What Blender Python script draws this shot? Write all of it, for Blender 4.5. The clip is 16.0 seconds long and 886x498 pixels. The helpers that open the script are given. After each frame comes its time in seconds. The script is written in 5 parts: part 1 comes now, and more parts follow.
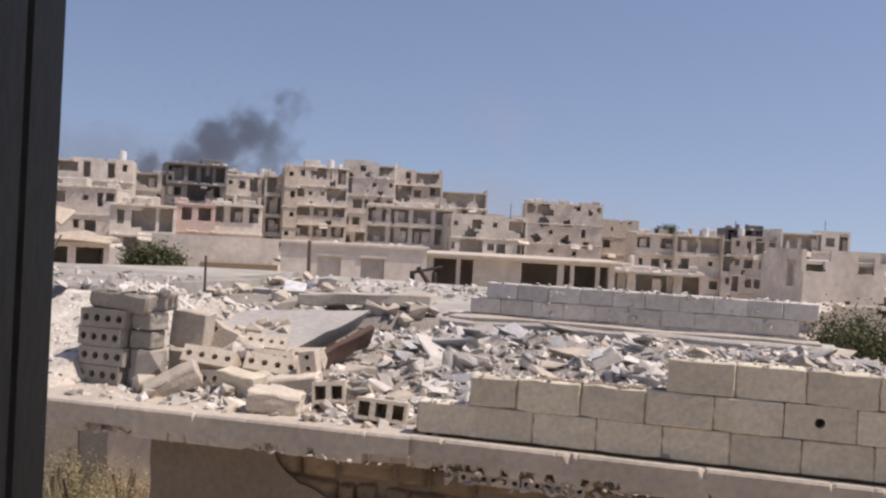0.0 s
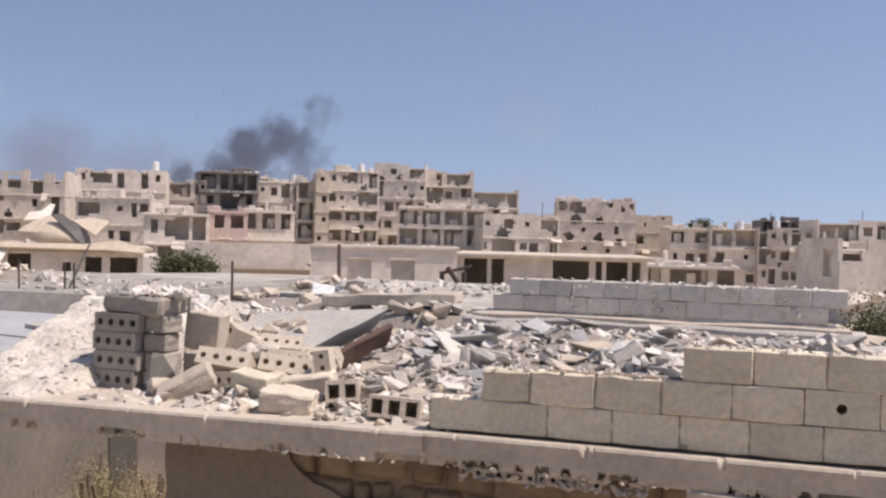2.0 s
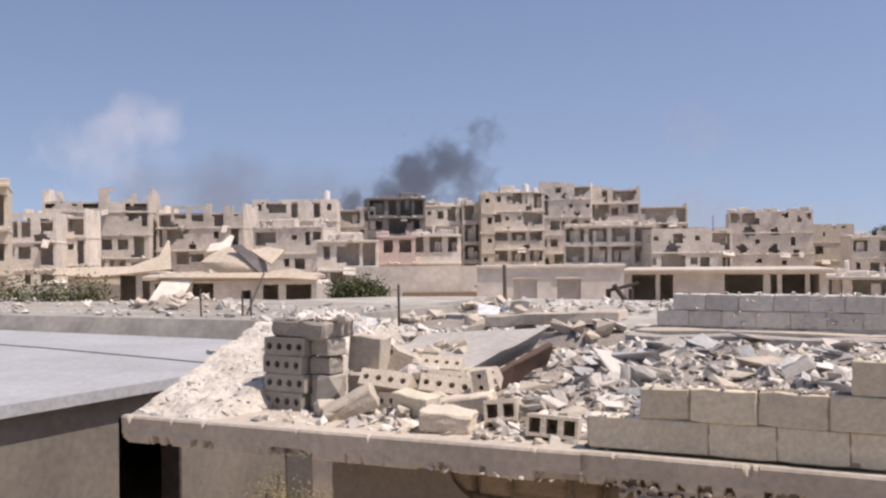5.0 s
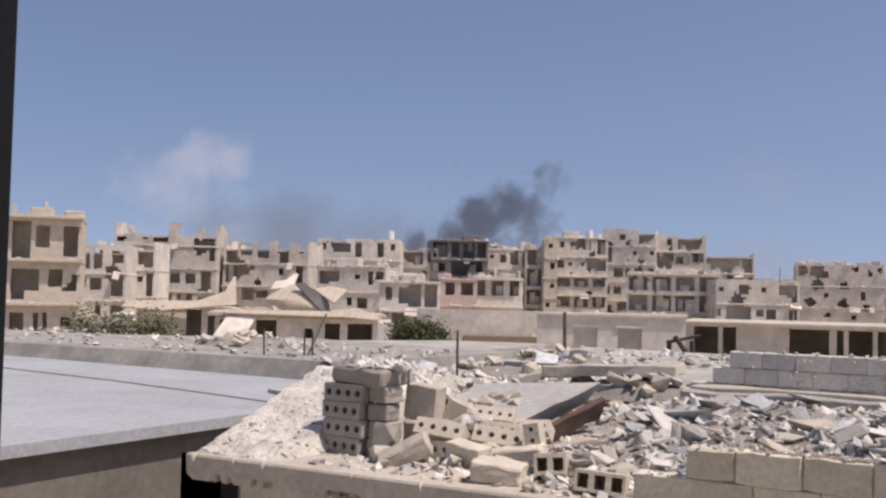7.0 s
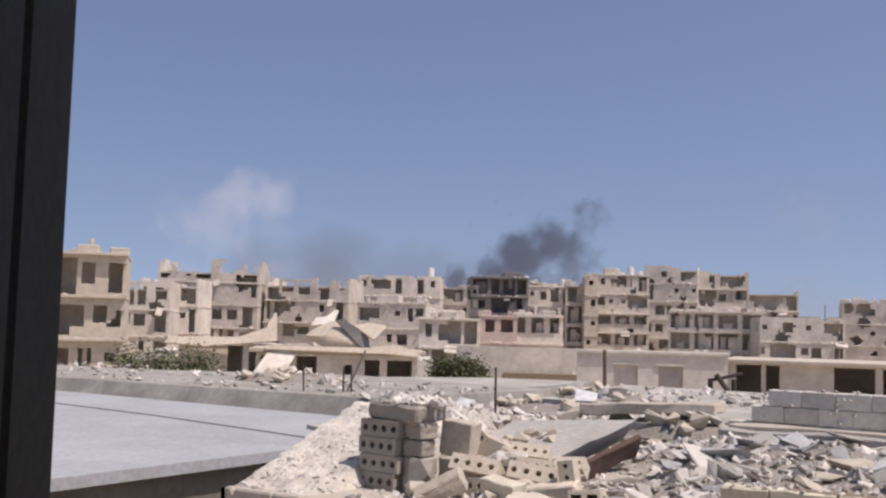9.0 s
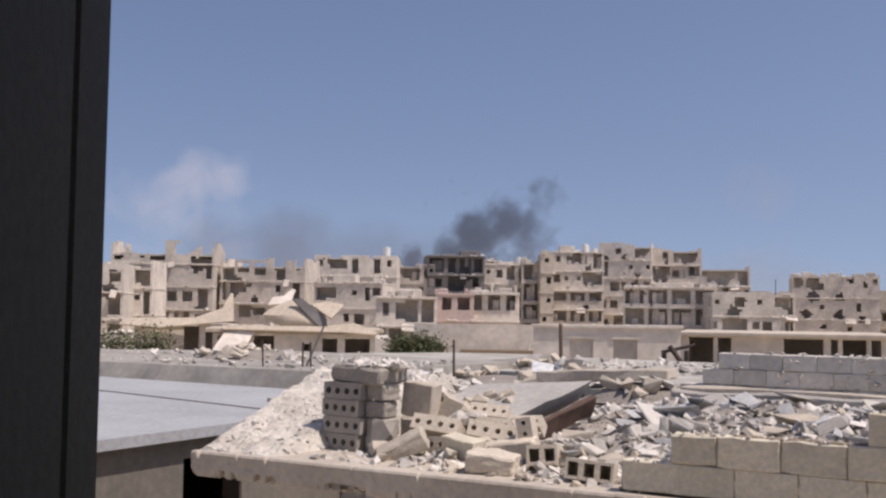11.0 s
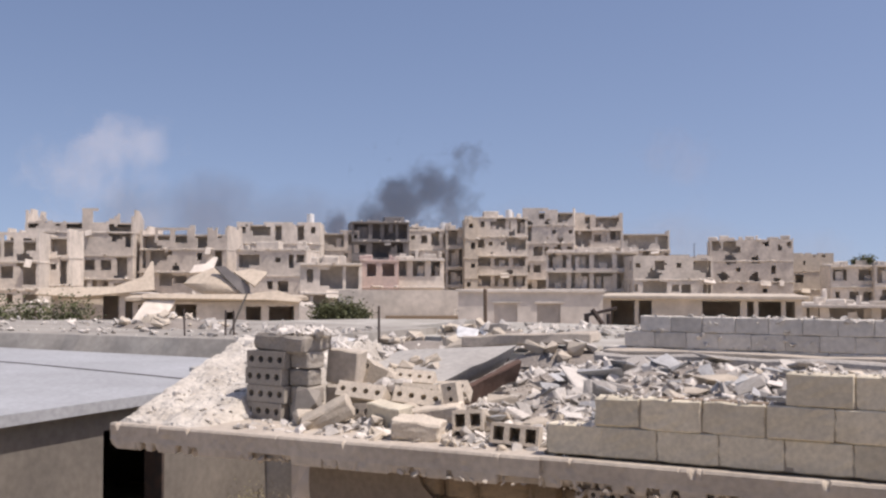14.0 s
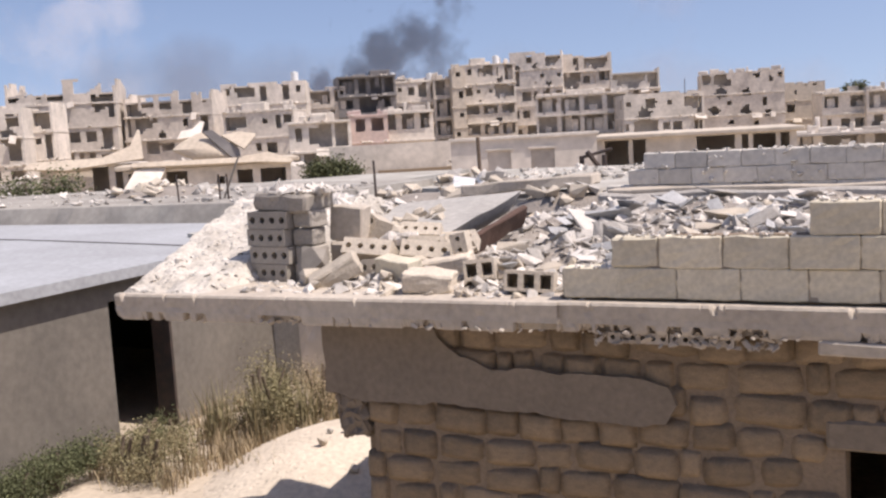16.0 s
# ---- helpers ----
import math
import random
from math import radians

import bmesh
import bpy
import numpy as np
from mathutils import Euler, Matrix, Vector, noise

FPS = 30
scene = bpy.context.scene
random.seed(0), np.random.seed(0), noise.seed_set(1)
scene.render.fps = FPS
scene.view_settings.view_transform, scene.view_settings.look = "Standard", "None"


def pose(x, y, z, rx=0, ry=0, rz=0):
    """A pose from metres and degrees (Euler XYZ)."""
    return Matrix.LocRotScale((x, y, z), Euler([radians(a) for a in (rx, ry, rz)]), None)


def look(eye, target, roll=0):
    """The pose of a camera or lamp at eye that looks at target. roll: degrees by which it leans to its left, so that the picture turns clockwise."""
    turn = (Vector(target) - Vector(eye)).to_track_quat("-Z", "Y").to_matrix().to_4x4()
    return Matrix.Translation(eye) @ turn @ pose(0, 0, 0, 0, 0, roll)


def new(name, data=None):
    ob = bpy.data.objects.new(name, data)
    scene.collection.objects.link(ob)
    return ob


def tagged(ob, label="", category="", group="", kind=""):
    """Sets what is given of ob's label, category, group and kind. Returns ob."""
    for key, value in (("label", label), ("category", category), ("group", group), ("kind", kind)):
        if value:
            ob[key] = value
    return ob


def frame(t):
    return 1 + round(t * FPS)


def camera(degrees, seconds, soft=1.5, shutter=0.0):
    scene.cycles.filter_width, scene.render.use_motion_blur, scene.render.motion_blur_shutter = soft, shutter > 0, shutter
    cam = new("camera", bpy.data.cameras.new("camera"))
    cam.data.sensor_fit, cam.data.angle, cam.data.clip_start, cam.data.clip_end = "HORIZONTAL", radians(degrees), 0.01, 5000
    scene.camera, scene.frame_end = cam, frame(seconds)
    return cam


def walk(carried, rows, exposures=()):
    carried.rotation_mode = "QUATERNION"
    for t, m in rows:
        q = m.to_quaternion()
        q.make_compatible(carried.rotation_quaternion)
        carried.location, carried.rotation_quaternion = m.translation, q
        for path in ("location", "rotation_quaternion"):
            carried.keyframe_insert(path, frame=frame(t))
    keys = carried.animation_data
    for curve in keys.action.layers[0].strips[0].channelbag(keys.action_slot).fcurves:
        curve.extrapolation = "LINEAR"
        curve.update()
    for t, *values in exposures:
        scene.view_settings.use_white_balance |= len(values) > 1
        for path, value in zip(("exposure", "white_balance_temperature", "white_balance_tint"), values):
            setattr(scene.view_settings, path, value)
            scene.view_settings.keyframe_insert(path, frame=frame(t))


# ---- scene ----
# ---- camera: seconds, eye x y z, heading to the left of +y, tilt up, roll ----
cam = camera(46.5, 16.0, soft=2.4)
PATH = [
    (0.0, -0.217, 0.171, 4.354, 16.56, -0.94, 3.10),
    (0.5, -0.133, 0.253, 4.330, 15.33, -1.04, 2.70),
    (1.0, -0.105, 0.284, 4.312, 14.34, -0.67, 1.14),
    (1.5, -0.087, 0.281, 4.314, 15.25, -0.71, 1.90),
    (2.0, -0.088, 0.327, 4.303, 18.44, -0.93, 1.44),
    (2.5, -0.086, 0.362, 4.305, 21.21, -1.03, 0.93),
    (3.0, -0.100, 0.377, 4.313, 20.68, -2.48, 2.05),
    (3.5, -0.084, 0.420, 4.317, 22.05, -1.09, 1.28),
    (4.0, -0.027, 0.468, 4.299, 26.22, -0.60, 2.81),
    (4.5, 0.009, 0.398, 4.294, 26.65, -0.16, 0.11),
    (7.0, 0.200, 0.089, 4.399, 31.22, 2.42, 1.28),
    (7.5, 0.290, 0.017, 4.407, 32.43, 3.68, 1.30),
    (8.0, 0.302, 0.010, 4.398, 34.00, 4.56, 1.05),
    (10.5, 0.297, -0.014, 4.399, 32.11, 3.77, 1.86),
    (11.0, 0.389, -0.181, 4.258, 31.04, 3.34, 0.71),
    (11.5, 0.386, -0.159, 4.251, 30.18, 2.80, 0.36),
    (12.0, 0.373, -0.138, 4.249, 27.87, 2.06, 0.86),
    (12.5, 0.361, -0.128, 4.252, 26.67, 1.41, -0.28),
    (13.0, 0.352, -0.130, 4.262, 26.30, 1.17, -0.10),
    (13.5, 0.347, -0.116, 4.258, 26.56, 1.10, 0.27),
    (14.0, 0.352, -0.113, 4.259, 26.83, 1.48, 0.11),
    (14.5, 0.380, -0.126, 4.250, 27.21, 2.14, -1.28),
    (15.0, 0.372, -0.123, 4.247, 27.66, -0.86, 0.09),
    (15.5, 0.250, -0.024, 4.217, 27.03, -5.61, -0.70),
    (16.0, 0.132, 0.093, 4.230, 26.60, -6.76, -3.33),
]


def aim(x, y, z, heading, tilt, roll):
    a, b = radians(heading), radians(tilt)
    way = Vector((-math.sin(a) * math.cos(b), math.cos(a) * math.cos(b), math.sin(b)))
    eye = Vector((x, y, z))
    return look(eye, eye + way, roll)


# the clip's camera tints its picture slightly magenta and opens up as it tilts down
EXPOSURES = [(0.0, -0.18, 6630, 18), (1.0, -0.05, 6630, 18), (4.7, 0.0, 6630, 18), (7.0, -0.22, 6500, 18), (10.5, -0.22, 6500, 18), (11.0, -0.27, 6500, 18), (12.9, -0.27, 6500, 18), (13.5, -0.17, 6500, 18), (14.5, -0.09, 6500, 18), (15.3, -0.05, 6500, 18), (16.0, 0.15, 6500, 18)]
walk(cam, [(r[0], aim(*r[1:])) for r in PATH], EXPOSURES)

# ---- light: high hazy summer sun from the right, clear sky ----
SUN_EL, SUN_AZ = 61.0, 85.0          # azimuth clockwise from +y, seen from above
world = bpy.data.worlds.new("sky")
scene.world = world
world.use_nodes = True
wn = world.node_tree.nodes
sky = wn.new("ShaderNodeTexSky")
sky.sky_type = "NISHITA"
sky.sun_disc = False
sky.sun_elevation = radians(SUN_EL)
sky.sun_rotation = radians(SUN_AZ)
sky.air_density = 1.0
sky.dust_density = 0.9
sky.ozone_density = 4.0
wn["Background"].inputs["Strength"].default_value = 0.145
wc, wv, wa = wn.new("ShaderNodeTexCoord"), wn.new("ShaderNodeVectorMath"), wn.new("ShaderNodeVectorMath")
wv.operation, wa.operation = "ADD", "NORMALIZE"
wv.inputs[1].default_value = (0, 0, 0.15)     # no pale band at the horizon: the haze evens the sky out
world.node_tree.links.new(wc.outputs["Generated"], wv.inputs[0])
world.node_tree.links.new(wv.outputs[0], wa.inputs[0])
world.node_tree.links.new(wa.outputs[0], sky.inputs["Vector"])
haze = wn.new("ShaderNodeMix")            # dry summer haze: a slightly lavender sky
haze.data_type, haze.blend_type = "RGBA", "MULTIPLY"
haze.inputs["Factor"].default_value = 1.0
haze.inputs["B"].default_value = (1.165, 0.995, 0.90, 1)
world.node_tree.links.new(sky.outputs["Color"], haze.inputs["A"])
world.node_tree.links.new(haze.outputs["Result"], wn["Background"].inputs["Color"])
sun = new("sun", bpy.data.lights.new("sun", "SUN"))
sun.data.energy, sun.data.angle, sun.data.color = 4.8, radians(0.6), (1.0, 0.94, 0.85)
sd = Vector((math.sin(radians(SUN_AZ)) * math.cos(radians(SUN_EL)), math.cos(radians(SUN_AZ)) * math.cos(radians(SUN_EL)), math.sin(radians(SUN_EL))))
sun.matrix_world = look(sd * 50, (0, 0, 0))


# ---- materials ----
def surface(name, base, second, scale=1.2, grain=14.0, bump=0.4, rough=0.9, amount=0.6, pieces=0.0, islands=0.0, pits=0.0, metal=0.0):
    """A worn surface: large stains between two colours, fine grain, optional pits, optional change from piece to piece."""
    m = bpy.data.materials.new(name)
    m.use_nodes = True
    nt = m.node_tree
    n, l = nt.nodes, nt.links
    b = n["Principled BSDF"]
    b.inputs["Roughness"].default_value = rough
    b.inputs["Metallic"].default_value = metal
    b.inputs["Specular IOR Level"].default_value = 0.25
    co = n.new("ShaderNodeTexCoord")
    src = co.outputs["Object"]
    if pieces:
        oi = n.new("ShaderNodeObjectInfo")
        sh = n.new("ShaderNodeVectorMath")
        sh.operation = "MULTIPLY_ADD"
        l.new(oi.outputs["Random"], sh.inputs[0])
        sh.inputs[1].default_value = (37, 53, 71)
        l.new(src, sh.inputs[2])
        src = sh.outputs[0]
    big = n.new("ShaderNodeTexNoise")
    big.inputs["Scale"].default_value, big.inputs["Detail"].default_value = scale, 6
    l.new(src, big.inputs["Vector"])
    fine = n.new("ShaderNodeTexNoise")
    fine.inputs["Scale"].default_value, fine.inputs["Detail"].default_value = grain, 8
    l.new(src, fine.inputs["Vector"])
    ramp = n.new("ShaderNodeMapRange")
    ramp.inputs["From Min"].default_value, ramp.inputs["From Max"].default_value = 0.35, 0.68
    ramp.inputs["To Max"].default_value = amount
    l.new(big.outputs["Fac"], ramp.inputs["Value"])
    mix = n.new("ShaderNodeMix")
    mix.data_type = "RGBA"
    mix.inputs["A"].default_value, mix.inputs["B"].default_value = (*base, 1), (*second, 1)
    l.new(ramp.outputs[0], mix.inputs["Factor"])
    val = n.new("ShaderNodeMapRange")
    val.inputs["From Min"].default_value, val.inputs["From Max"].default_value = 0.3, 0.7
    val.inputs["To Min"].default_value, val.inputs["To Max"].default_value = 0.87, 1.11
    l.new(fine.outputs["Fac"], val.inputs["Value"])
    level = val.outputs[0]
    if pieces or islands:
        if pieces:
            rnd = oi.outputs["Random"]
            span = pieces
        else:
            ge = n.new("ShaderNodeNewGeometry")
            rnd = ge.outputs["Random Per Island"]
            span = islands
        pr = n.new("ShaderNodeMapRange")
        pr.inputs["To Min"].default_value, pr.inputs["To Max"].default_value = 1 - span, 1 + span * 0.7
        l.new(rnd, pr.inputs["Value"])
        mm = n.new("ShaderNodeMath")
        mm.operation = "MULTIPLY"
        l.new(level, mm.inputs[0])
        l.new(pr.outputs[0], mm.inputs[1])
        level = mm.outputs[0]
    hs = n.new("ShaderNodeHueSaturation")
    l.new(mix.outputs["Result"], hs.inputs["Color"])
    l.new(level, hs.inputs["Value"])
    l.new(hs.outputs["Color"], b.inputs["Base Color"])
    height = fine.outputs["Fac"]
    if pits:
        vo = n.new("ShaderNodeTexVoronoi")
        vo.inputs["Scale"].default_value = pits
        l.new(src, vo.inputs["Vector"])
        pm = n.new("ShaderNodeMapRange")
        pm.inputs["From Max"].default_value = 0.35
        l.new(vo.outputs["Distance"], pm.inputs["Value"])
        ad = n.new("ShaderNodeMath")
        ad.operation = "ADD"
        l.new(pm.outputs[0], ad.inputs[0])
        l.new(height, ad.inputs[1])
        height = ad.outputs[0]
    bp = n.new("ShaderNodeBump")
    bp.inputs["Strength"].default_value, bp.inputs["Distance"].default_value = bump, 0.02
    l.new(height, bp.inputs["Height"])
    l.new(bp.outputs["Normal"], b.inputs["Normal"])
    return m


def smoke_stuff(name, colour, density, scale, seed, torn=2.0):
    """Thin drifting smoke on a soft-edged sheet."""
    m = bpy.data.materials.new(name)
    m.use_nodes = True
    nt = m.node_tree
    n, l = nt.nodes, nt.links
    out = n["Material Output"]
    n.remove(n["Principled BSDF"])
    co = n.new("ShaderNodeTexCoord")
    no = n.new("ShaderNodeTexNoise")
    no.noise_dimensions = "4D"
    no.inputs["W"].default_value = seed
    no.inputs["Scale"].default_value, no.inputs["Detail"].default_value = scale, 7
    no.inputs["Distortion"].default_value = 0.3
    l.new(co.outputs["Object"], no.inputs["Vector"])
    at = n.new("ShaderNodeAttribute")
    at.attribute_name = "body"
    ad = n.new("ShaderNodeMath")
    ad.operation = "ADD"
    sp = n.new("ShaderNodeMath")          # torn edges
    sp.operation = "MULTIPLY_ADD"
    sp.inputs[1].default_value, sp.inputs[2].default_value = torn, 0.5 - 0.5 * torn
    l.new(no.outputs["Fac"], sp.inputs[0])
    l.new(sp.outputs[0], ad.inputs[0])
    l.new(at.outputs["Fac"], ad.inputs[1])
    mr = n.new("ShaderNodeMapRange")
    mr.interpolation_type = "SMOOTHSTEP"
    mr.inputs["From Min"].default_value, mr.inputs["From Max"].default_value = 0.62, 1.45
    mr.inputs["To Max"].default_value = density
    l.new(ad.outputs[0], mr.inputs["Value"])
    df = n.new("ShaderNodeBsdfDiffuse")
    df.inputs["Color"].default_value = (*colour, 1)
    tr = n.new("ShaderNodeBsdfTransparent")
    mx = n.new("ShaderNodeMixShader")
    l.new(mr.outputs[0], mx.inputs[0])
    l.new(tr.outputs[0], mx.inputs[1])
    l.new(df.outputs[0], mx.inputs[2])
    l.new(mx.outputs[0], out.inputs["Surface"])
    return m


M_BLOCK = surface("sandy_block", (0.70, 0.63, 0.485), (0.585, 0.525, 0.40), 3.0, 30, 0.18, amount=0.8, pieces=0.14)
M_HOLLOW = surface("cream_block", (0.57, 0.50, 0.40), (0.46, 0.40, 0.32), 4.0, 40, 0.35, pieces=0.16)
# stack blocks: weathered grey, darkened further to stand in for shade on their fronts
M_STACK = surface("weathered_shade_block", (0.36, 0.325, 0.275), (0.27, 0.24, 0.205), 4.0, 40, 0.4, pieces=0.15)
M_GREYBLOCK = surface("grey_block", (0.63, 0.59, 0.52), (0.51, 0.475, 0.415), 2.0, 14, 0.2, pieces=0.12)
M_RUBBLE = surface("pale_rubble", (0.60, 0.56, 0.50), (0.46, 0.425, 0.375), 4.0, 30, 0.5, pieces=0.30)
M_RUBBLES = surface("small_rubble", (0.60, 0.56, 0.50), (0.44, 0.40, 0.35), 4.0, 30, 0.5, islands=0.38)
# dust colour darkened so the gaps between fragments read as shade
M_DUST_SHADE = surface("dust_with_gap_shade", (0.31, 0.275, 0.235), (0.21, 0.185, 0.16), 2.5, 25, 0.9, pits=20)
M_SLAB = surface("weathered_slab", (0.51, 0.45, 0.37), (0.39, 0.34, 0.28), 1.8, 18, 0.35, amount=0.85)
M_PLASTER = surface("broken_plaster", (0.61, 0.565, 0.49), (0.42, 0.38, 0.32), 4.5, 26, 0.8, amount=0.9, pits=16)
M_GREYSLAB = surface("grey_fallen_slab", (0.43, 0.41, 0.37), (0.33, 0.31, 0.28), 1.6, 16, 0.4, amount=0.9)
M_ROOF = surface("pale_roof_screed", (0.385, 0.395, 0.40), (0.31, 0.315, 0.315), 0.6, 12, 0.25, amount=0.8)
M_ROOFW = surface("whitish_roof", (0.45, 0.43, 0.38), (0.32, 0.295, 0.25), 0.7, 5, 0.5, amount=0.9)
# render colour lowered to stand in for shade on the low house's walls
M_RENDER = surface("grey_render_shade", (0.205, 0.183, 0.152), (0.14, 0.126, 0.108), 0.8, 9, 0.3, amount=0.8)
M_STONE = surface("brown_stone", (0.305, 0.228, 0.150), (0.232, 0.180, 0.124), 6.0, 34, 0.5, amount=0.9, pieces=0.20, pits=30)
M_MORTAR = surface("brown_mortar", (0.255, 0.195, 0.137), (0.19, 0.148, 0.106), 3.0, 30, 0.8)
M_JOINT = surface("pale_joint_mortar", (0.38, 0.33, 0.26), (0.27, 0.23, 0.18), 6.0, 30, 0.6)
M_PATCH = surface("smeared_plaster", (0.225, 0.185, 0.143), (0.175, 0.145, 0.113), 2.0, 20, 0.4)
M_RUST = surface("rusty_panel", (0.105, 0.062, 0.046), (0.07, 0.046, 0.036), 3.0, 30, 0.4, rough=0.7)
M_IRON = surface("dark_iron", (0.06, 0.05, 0.045), (0.12, 0.08, 0.06), 8.0, 60, 0.3, rough=0.6)
M_JAMB = surface("dark_frame_paint", (0.052, 0.052, 0.043), (0.042, 0.043, 0.035), 3.0, 60, 0.1, rough=0.7)
M_ROOM = surface("dim_room_paint", (0.55, 0.53, 0.48), (0.45, 0.43, 0.39), 1.0, 20, 0.2)
M_SOIL = surface("dry_soil", (0.52, 0.44, 0.34), (0.40, 0.34, 0.26), 0.6, 9, 0.9, pits=6)
M_FAR = surface("far_concrete", (0.63, 0.565, 0.485), (0.46, 0.41, 0.35), 0.45, 2.5, 0.5, amount=1.0, pieces=0.10)
M_FARL = surface("far_pale_plaster", (0.71, 0.64, 0.55), (0.53, 0.48, 0.41), 0.45, 2.5, 0.5, amount=1.0, pieces=0.10)
M_FARY = surface("far_cream_plaster", (0.55, 0.48, 0.385), (0.45, 0.39, 0.315), 0.4, 2.0, 0.3)
M_FARP = surface("far_pinkish_plaster", (0.55, 0.43, 0.38), (0.46, 0.38, 0.33), 0.25, 2.0, 0.3)
M_BURNT = surface("burnt_concrete", (0.16, 0.15, 0.145), (0.30, 0.28, 0.26), 0.3, 2.0, 0.3)
M_SHEET = surface("cream_render_sheet", (0.53, 0.455, 0.355), (0.42, 0.355, 0.28), 0.6, 4, 0.3)
M_WHITE = surface("white_tank_paint", (0.75, 0.75, 0.73), (0.65, 0.65, 0.62), 1.0, 8, 0.2)
M_LEAF = surface("dusty_leaves", (0.13, 0.14, 0.07), (0.09, 0.10, 0.05), 2.0, 10, 0.2, islands=0.4)
M_DRY = surface("dry_grass", (0.42, 0.33, 0.21), (0.29, 0.235, 0.14), 2.0, 10, 0.2, islands=0.35)
M_WEED = surface("green_weeds", (0.25, 0.225, 0.12), (0.35, 0.285, 0.17), 2.0, 10, 0.2, islands=0.4)
M_SAND = surface("pale_sand", (0.66, 0.57, 0.45), (0.53, 0.455, 0.355), 1.6, 14, 0.7, pits=9)
M_FLAT = surface("bluish_grey_concrete", (0.42, 0.42, 0.41), (0.31, 0.305, 0.295), 4.0, 24, 0.5, pieces=0.30)
M_BARK = surface("bark", (0.16, 0.12, 0.09), (0.10, 0.08, 0.06), 8, 30, 0.6)


# ---- building blocks ----
def part(name, data, material, parent, label="", m=None):
    """One mesh object under a thing or a part; data is a bmesh or a mesh."""
    if isinstance(data, bmesh.types.BMesh):
        me = bpy.data.meshes.new(name)
        data.to_mesh(me)
        data.free()
    else:
        me = data
    if material is not None and not me.materials:
        me.materials.append(material)
    ob = new(name, me)
    ob.parent = parent
    if m is not None:
        ob.matrix_basis = m
    if label:
        tagged(ob, label)
    return ob


def thing(name, label, category, m=None, group="", kind=""):
    ob = new(name)
    if m is not None:
        ob.matrix_basis = m
    return tagged(ob, label, category, group, kind)


def solid(name, data, material, label, category, m=None, group="", kind=""):
    ob = part(name, data, material, None, "", m)
    return tagged(ob, label, category, group, kind)


def add_box(bm, x0, x1, y0, y1, z0, z1):
    v = [bm.verts.new(p) for p in ((x0, y0, z0), (x1, y0, z0), (x1, y1, z0), (x0, y1, z0), (x0, y0, z1), (x1, y0, z1), (x1, y1, z1), (x0, y1, z1))]
    for f in ((3, 2, 1, 0), (4, 5, 6, 7), (0, 1, 5, 4), (1, 2, 6, 5), (2, 3, 7, 6), (3, 0, 4, 7)):
        bm.faces.new([v[i] for i in f])


def box_bm(x0, x1, y0, y1, z0, z1, bevel=0.0):
    bm = bmesh.new()
    add_box(bm, x0, x1, y0, y1, z0, z1)
    if bevel:
        bmesh.ops.bevel(bm, geom=bm.edges[:], offset=bevel, segments=1, affect="EDGES")
    return bm


def worn_box(sx, sy, sz, rng, cuts=3, rough=0.01, bevel=0.012):
    """A box with chipped, slightly uneven faces, centred at the middle of its base."""
    bm = box_bm(-sx / 2, sx / 2, -sy / 2, sy / 2, 0, sz)
    bmesh.ops.bevel(bm, geom=bm.edges[:], offset=bevel, segments=1, affect="EDGES")
    if cuts:
        bmesh.ops.subdivide_edges(bm, edges=[e for e in bm.edges if e.calc_length() > 0.1 * max(sx, sy, sz)], cuts=cuts, use_grid_fill=True)
    off = Vector((rng.uniform(0, 50), rng.uniform(0, 50), rng.uniform(0, 50)))
    for v in bm.verts:
        d = noise.noise_vector(v.co * 6 / max(0.3, sx) + off)
        v.co += d * rough
    return bm


def chunk_mesh(name, rng, flat=0.6, material=None):
    """An angular broken fragment about one metre across."""
    bm = bmesh.new()
    pts = []
    for i in range(13):
        p = Vector((rng.uniform(-1, 1), rng.uniform(-1, 1), rng.uniform(-1, 1)))
        p = p / max(abs(p.x), abs(p.y), abs(p.z)) * rng.uniform(0.75, 1.0)
        pts.append(bm.verts.new((p.x * 0.5, p.y * 0.42, p.z * 0.5 * flat)))
    res = bmesh.ops.convex_hull(bm, input=pts)
    junk = [g for g in res["geom_interior"] if isinstance(g, bmesh.types.BMVert)]
    bmesh.ops.delete(bm, geom=junk, context="VERTS")
    me = bpy.data.meshes.new(name)
    bm.to_mesh(me)
    bm.free()
    if material:
        me.materials.append(material)
    return me


def joined_mesh(name, pieces, material):
    """pieces: (mesh, matrix) pairs, joined into one mesh."""
    verts, faces = [], []
    for me, m in pieces:
        base = len(verts)
        verts += [m @ v.co for v in me.vertices]
        faces += [[base + i for i in p.vertices] for p in me.polygons]
    out = bpy.data.meshes.new(name)
    out.from_pydata([tuple(v) for v in verts], [], faces)
    out.materials.append(material)
    return out


